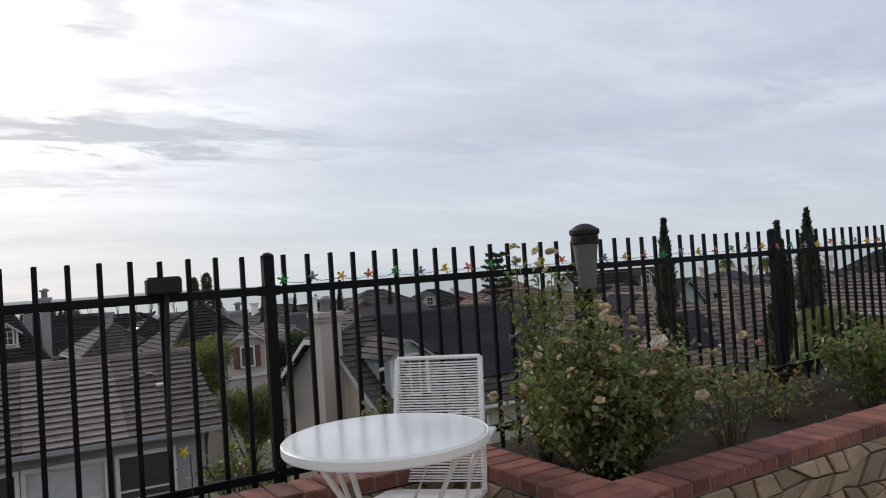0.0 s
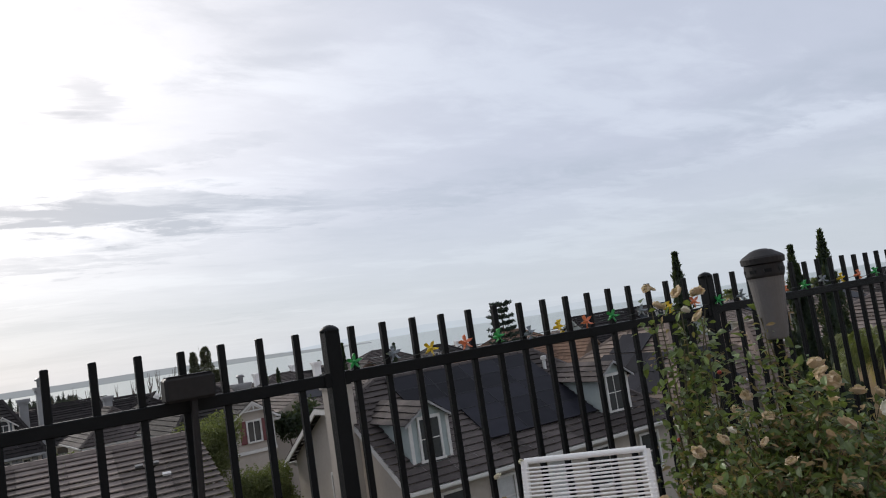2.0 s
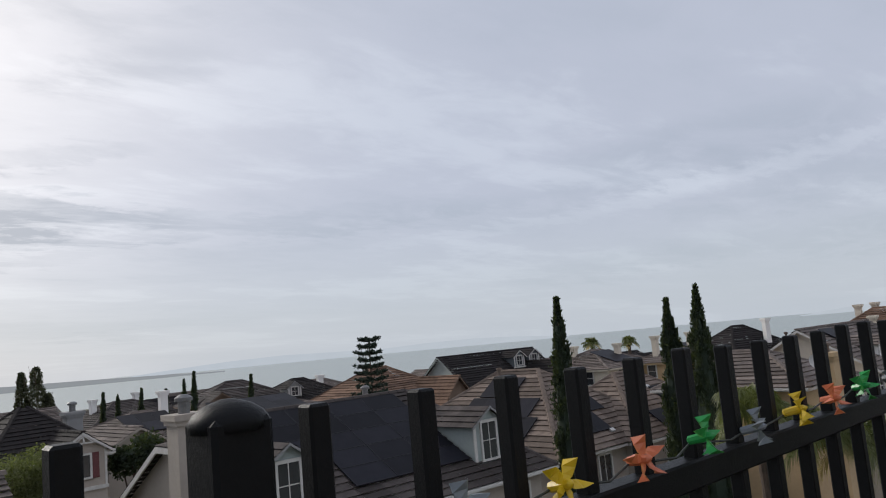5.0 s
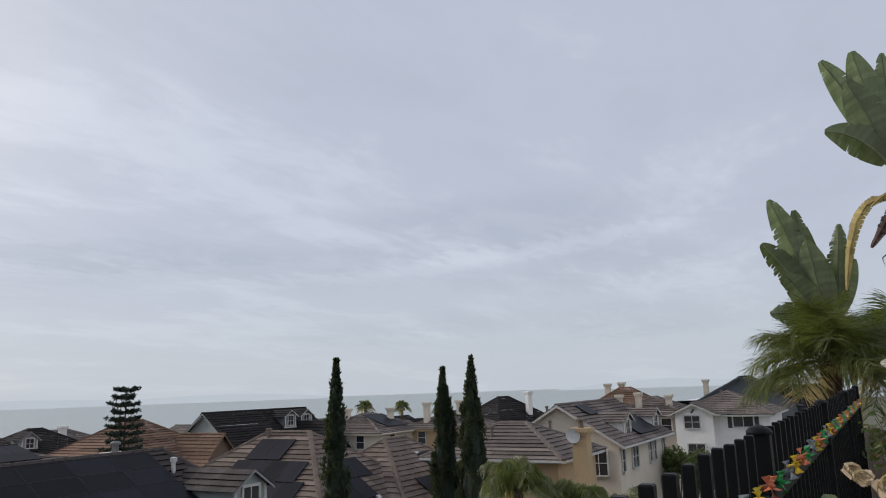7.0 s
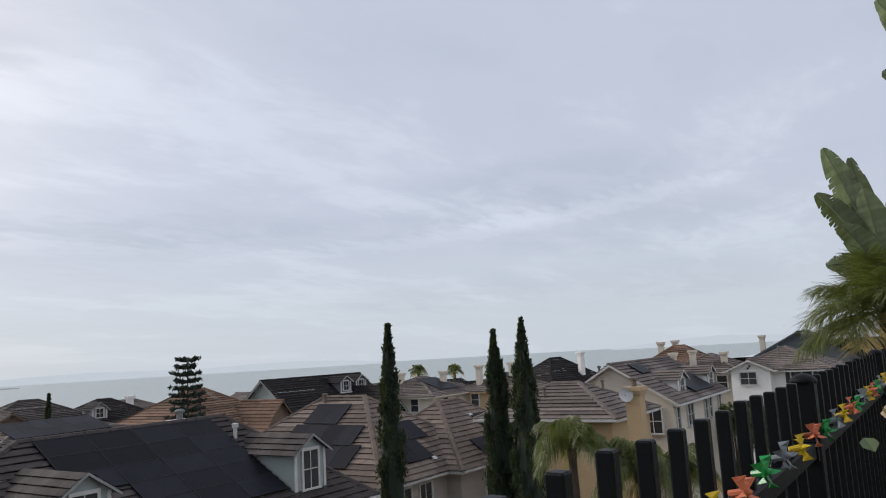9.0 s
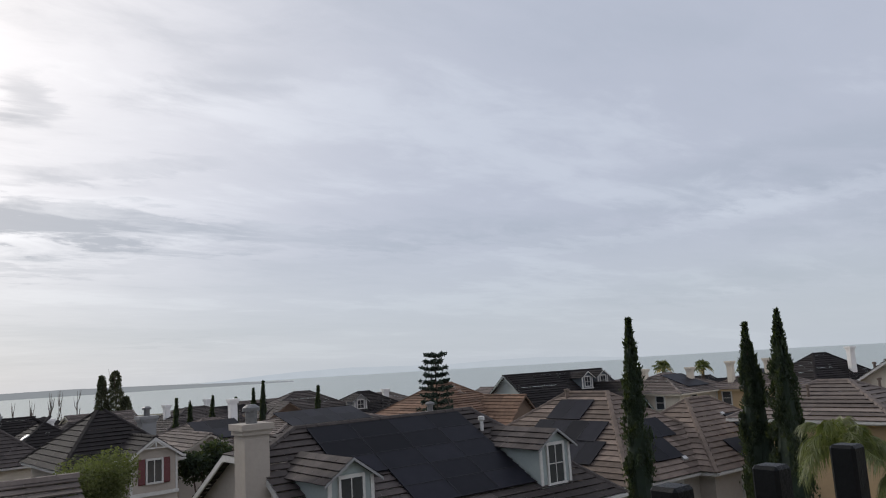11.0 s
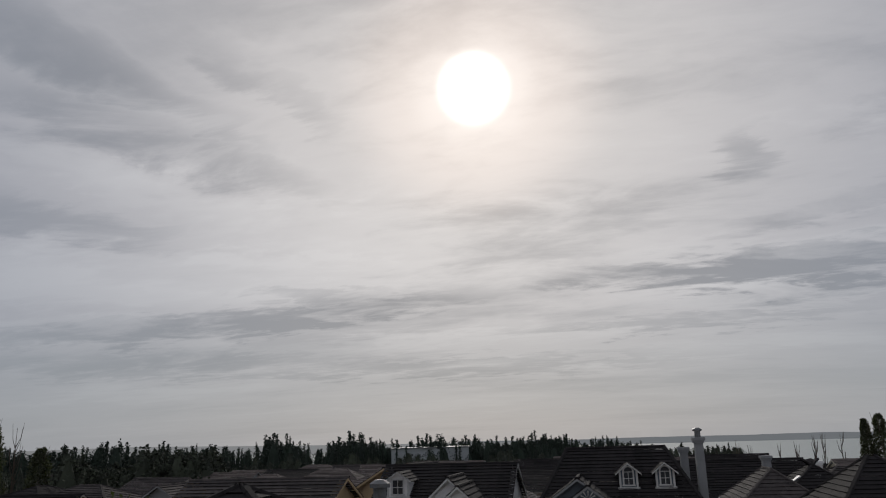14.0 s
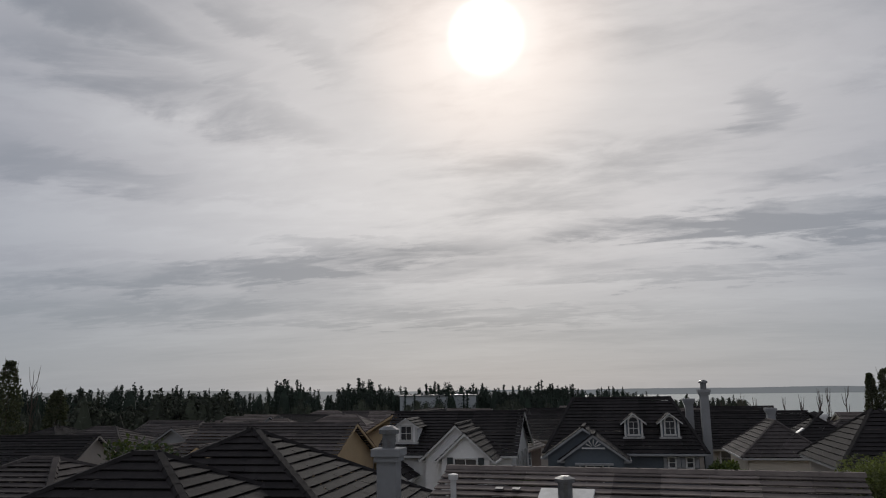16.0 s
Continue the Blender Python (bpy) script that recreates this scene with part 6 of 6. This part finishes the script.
rose_bush(5.7, -0.72, 0.27, 0.7, 0.36, 1.45, "climbing rose with white blooms at the garden end", 27, 3600, 0.042, 0.22, canes=40,
          blooms=world_blooms(5.7, -0.72, 0.27, [(5.39, -0.32, 1.57, 0.05, "petal_white"), (5.38, -0.29, 1.60, 0.045, "petal_white"), (5.38, -0.49, 1.84, 0.05, "petal_white"), (5.38, -0.55, 1.82, 0.05, "petal_white"), (5.1, -0.9, 1.5, 0.03, "petal_cream"), (5.15, -1.0, 1.45, 0.03, "petal_cream")]
                              + [(5.2 - 0.1 * math.cos(k * 1.7), -0.62 - 0.024 * k, 1.42 - 0.34 * ((k * 0.618) % 1.0), 0.024 + 0.003 * (k % 3), "petal_cream" if k % 3 else "petal_white") for k in range(18)]))


rose_bush(7.2, -0.55, 0.27, 0.32, 0.5, 1.38, "dense green climbing rose over the board fence", 30, 5200, 0.05, 0.2, canes=46,
          blooms=world_blooms(7.2, -0.55, 0.27, [(7.0 - 0.1 * math.cos(k * 1.9), -0.42 - 0.04 * k, 1.5 - 0.4 * ((k * 0.618) % 1.0), 0.032, "petal_white" if k % 2 else "petal_cream") for k in range(9)]))


# ---- giant bird of paradise and palm beyond the fence end ----
def paddle(rng, base, tip, width, mat, parent, bow=(0, 0, 0.1), torn=0.3, fold=0.35, wide_turn=0.0, stalk=0.3):
    """A long paddle leaf on its stalk: a folded blade whose edge is split into strips here and there."""
    b, e = Vector(base), Vector(tip)
    mid = b.lerp(e, 0.5) + Vector(bow)

    def on(s):
        return b * (1 - s) ** 2 + mid * 2 * s * (1 - s) + e * s * s

    n = 20
    vs, fs = [], []
    split = {(sg, i) for sg in (-1, 1) for i in range(n) if rng.random() < torn}
    for sg in (-1, 1):
        for i in range(n):
            row = []
            shrink = rng.uniform(0.05, 0.3) if (sg, i) in split else 0.0
            for q in (0, 1):
                u = (i + q) / n
                s = stalk + (1 - stalk) * u
                c = on(s)
                d = (on(min(1, s + 0.02)) - on(s - 0.02)).normalized()
                side = d.cross(Vector((-1.0, wide_turn, 0.25))).normalized()
                nrm = side.cross(d)
                w = width * 0.5 * math.sin(math.pi * (0.05 + 0.93 * u)) ** 0.55 * (1.08 - 0.25 * u)
                w1 = w * (1 - shrink * 0.5)
                pull = (0.5 - q) * shrink * (1 - stalk) * (e - b).length / n * 1.3
                row.append((c, c + side * sg * w * 0.5 - nrm * fold * 0.35 * w, c + side * sg * w1 - nrm * (fold * w * (0.55 + shrink)) + d * (pull - 0.06 * w)))
            k = len(vs)
            vs += [tuple(p) for r in row for p in r]
            fs += [(k, k + 3, k + 4, k + 1), (k + 1, k + 4, k + 5, k + 2)]
    leaf = part("leaf", (vs, fs), M[mat], parent)
    part("stalk", tube([tuple(on(s)) for s in (0, 0.2, 0.4, 0.6, 0.8, 0.98)], 0.014, 6, 0.3), M[mat], leaf)


rng = random.Random(31)
bop = thing("giant_bird_of_paradise", pose(9.65, -0.71, -0.468) @ Matrix.Scale(1.3, 4), "giant bird of paradise with broad split leaves and dead thatch", "plant")
part("trunk", tube([(0, -0.05, -0.3), (0.03, -0.04, 1.2), (0.0, -0.04, 2.3), (0.0, 0.0, 3.05), (0, 0.03, 3.3)], 0.085, 10, 0.6), M["thatch"], bop)
C = (0, 0.03, 3.16)
for tip, w, bow, torn, turn in (((0.02, 0.55, 4.43), 0.27, (0, -0.03, 0.1), 0.08, 0.3), ((0.0, 0.29, 4.45), 0.32, (0, 0.02, 0.05), 0.05, 0.1), ((0.12, 0.05, 4.42), 0.24, (0, 0.02, 0), 0.3, -0.5),
                                ((0.15, -0.05, 4.15), 0.26, (0, -0.02, 0), 0.6, -0.3), ((-0.1, 0.36, 4.14), 0.34, (-0.05, 0.0, 0.08), 0.1, 0.2), ((-0.15, 0.58, 3.70), 0.30, (-0.05, -0.06, 0.22), 0.2, 0.4),
                                ((0.1, -0.25, 3.78), 0.36, (0, -0.05, 0.12), 0.9, -0.2), ((0.05, -0.30, 3.55), 0.30, (0, -0.05, 0.1), 0.95, 0.1), ((0.1, 0.12, 4.0), 0.36, (0, 0, 0), 0.1, 0), ((-0.05, -0.05, 3.85), 0.34, (0, -0.04, 0), 0.5, -0.4)):
    paddle(rng, C, tip, w, "bop", bop, bow, torn, 0.4, turn, 0.22)
for b, tip, w, bow, turn in (((0, 0.1, 3.0), (-0.05, 0.57, 2.27), 0.12, (0, 0.1, 0.62), 0.2), ((0.0, -0.06, 3.2), (-0.1, -0.08, 2.6), 0.10, (-0.1, -0.03, 0.1), 0.2), ((0, 0.02, 3.1), (-0.12, 0.12, 3.3), 0.16, (0, 0.0, 0.05), 0.6),
                             ((0, 0.0, 3.1), (-0.1, -0.12, 3.38), 0.14, (0, -0.05, 0.0), -0.4), ((0, 0.0, 3.1), (-0.05, 0.3, 2.98), 0.06, (0, 0.0, 0.1), 0.3)):
    paddle(rng, b, tip, w, "bop_dry", bop, bow, 0.95, 0.5, turn, 0.12)
for i in range(120):
    a, z = rng.random() * 6.28, rng.uniform(1.5, 3.2)
    r0, sw, dz = rng.uniform(0.10, 0.16), rng.uniform(-0.5, 0.5), rng.uniform(0.10, 0.24)
    part("dead_sheath", tube([(0.05 * math.cos(a), 0.05 * math.sin(a) - 0.02, z), (r0 * math.cos(a), r0 * math.sin(a) - 0.02, z - dz * 0.25), (r0 * 1.05 * math.cos(a + sw), r0 * 1.05 * math.sin(a + sw) - 0.02, z - dz)],
                              rng.uniform(0.015, 0.034), 5, 0.2), M["thatch"], bop)
for i in range(46):
    a, z = rng.random() * 6.28, rng.uniform(2.3, 3.15)
    q, sw = rng.uniform(0.14, 0.30), rng.uniform(-0.9, 0.9)
    part("dead_sheath", tube([(0.06 * math.cos(a), 0.06 * math.sin(a), z), (q * 0.6 * math.cos(a), q * 0.6 * math.sin(a), z + rng.uniform(-0.02, 0.08)), (q * math.cos(a + sw * 0.5), q * math.sin(a + sw * 0.5), z - rng.uniform(0.0, 0.12)),
                              (q * 0.95 * math.cos(a + sw), q * 0.95 * math.sin(a + sw), z - rng.uniform(0.1, 0.28))], rng.uniform(0.006, 0.014), 4, 0.15), M["thatch"], bop)
paddle(rng, (0, 0.08, 3.05), (-0.05, 0.34, 2.62), 0.13, "thatch", bop, (0, -0.08, 0.12), 0.8, 0.6, 0.3, 0.1)
bop2 = thing("giant_bird_of_paradise", pose(9.65, 0.23, -0.468) @ Matrix.Scale(1.3, 4), "young giant bird of paradise with upright paddle leaves", "plant")
part("trunk", tube([(0, 0.06, -2.0), (0, 0.02, 1.9)], 0.06, 8, 0.8), M["thatch"], bop2)
for tip, w, bow, torn, turn in (((0, 0.40, 3.18), 0.27, (0, -0.02, 0.1), 0.15, 0.2), ((0.05, 0.20, 3.06), 0.24, (0, 0, 0.05), 0.3, -0.4), ((-0.05, 0.50, 2.76), 0.25, (0, 0.0, 0.2), 0.25, 0.4), ((0.05, -0.15, 2.88), 0.22, (0, -0.02, 0.0), 0.7, 0.1),
                                ((-0.1, 0.33, 2.45), 0.26, (0, 0, 0.15), 0.3, 0.5), ((-0.1, 0.48, 2.1), 0.24, (0, 0.0, 0.22), 0.35, 0.2), ((0.1, -0.24, 2.56), 0.18, (0, 0, 0.1), 0.2, 0.0), ((-0.05, 0.12, 2.75), 0.30, (0, 0, 0), 0.2, 0.1)):
    paddle(rng, (0, 0.0, 1.8), tip, w, "bop", bop2, bow, torn, 0.4, turn, 0.3)
palm(9.29, 0.32, -1.5, 1.69, "bushy palm with fine drooping fronds at the garden end", 8, 40, 1.04, 0.42, n=64, mat="palm", trunk=0.065, dead=2, hang=0.25, slim=0.012, low=-0.25, droop=0.3)
palm(10.56, -0.45, -1.5, 1.94, "bushy palm with fine drooping fronds at the garden end", 9, 34, 1.17, 0.46, n=70, mat="palm_dark", trunk=0.09, dead=2, hang=0.35, slim=0.013, low=-0.5, droop=0.5)
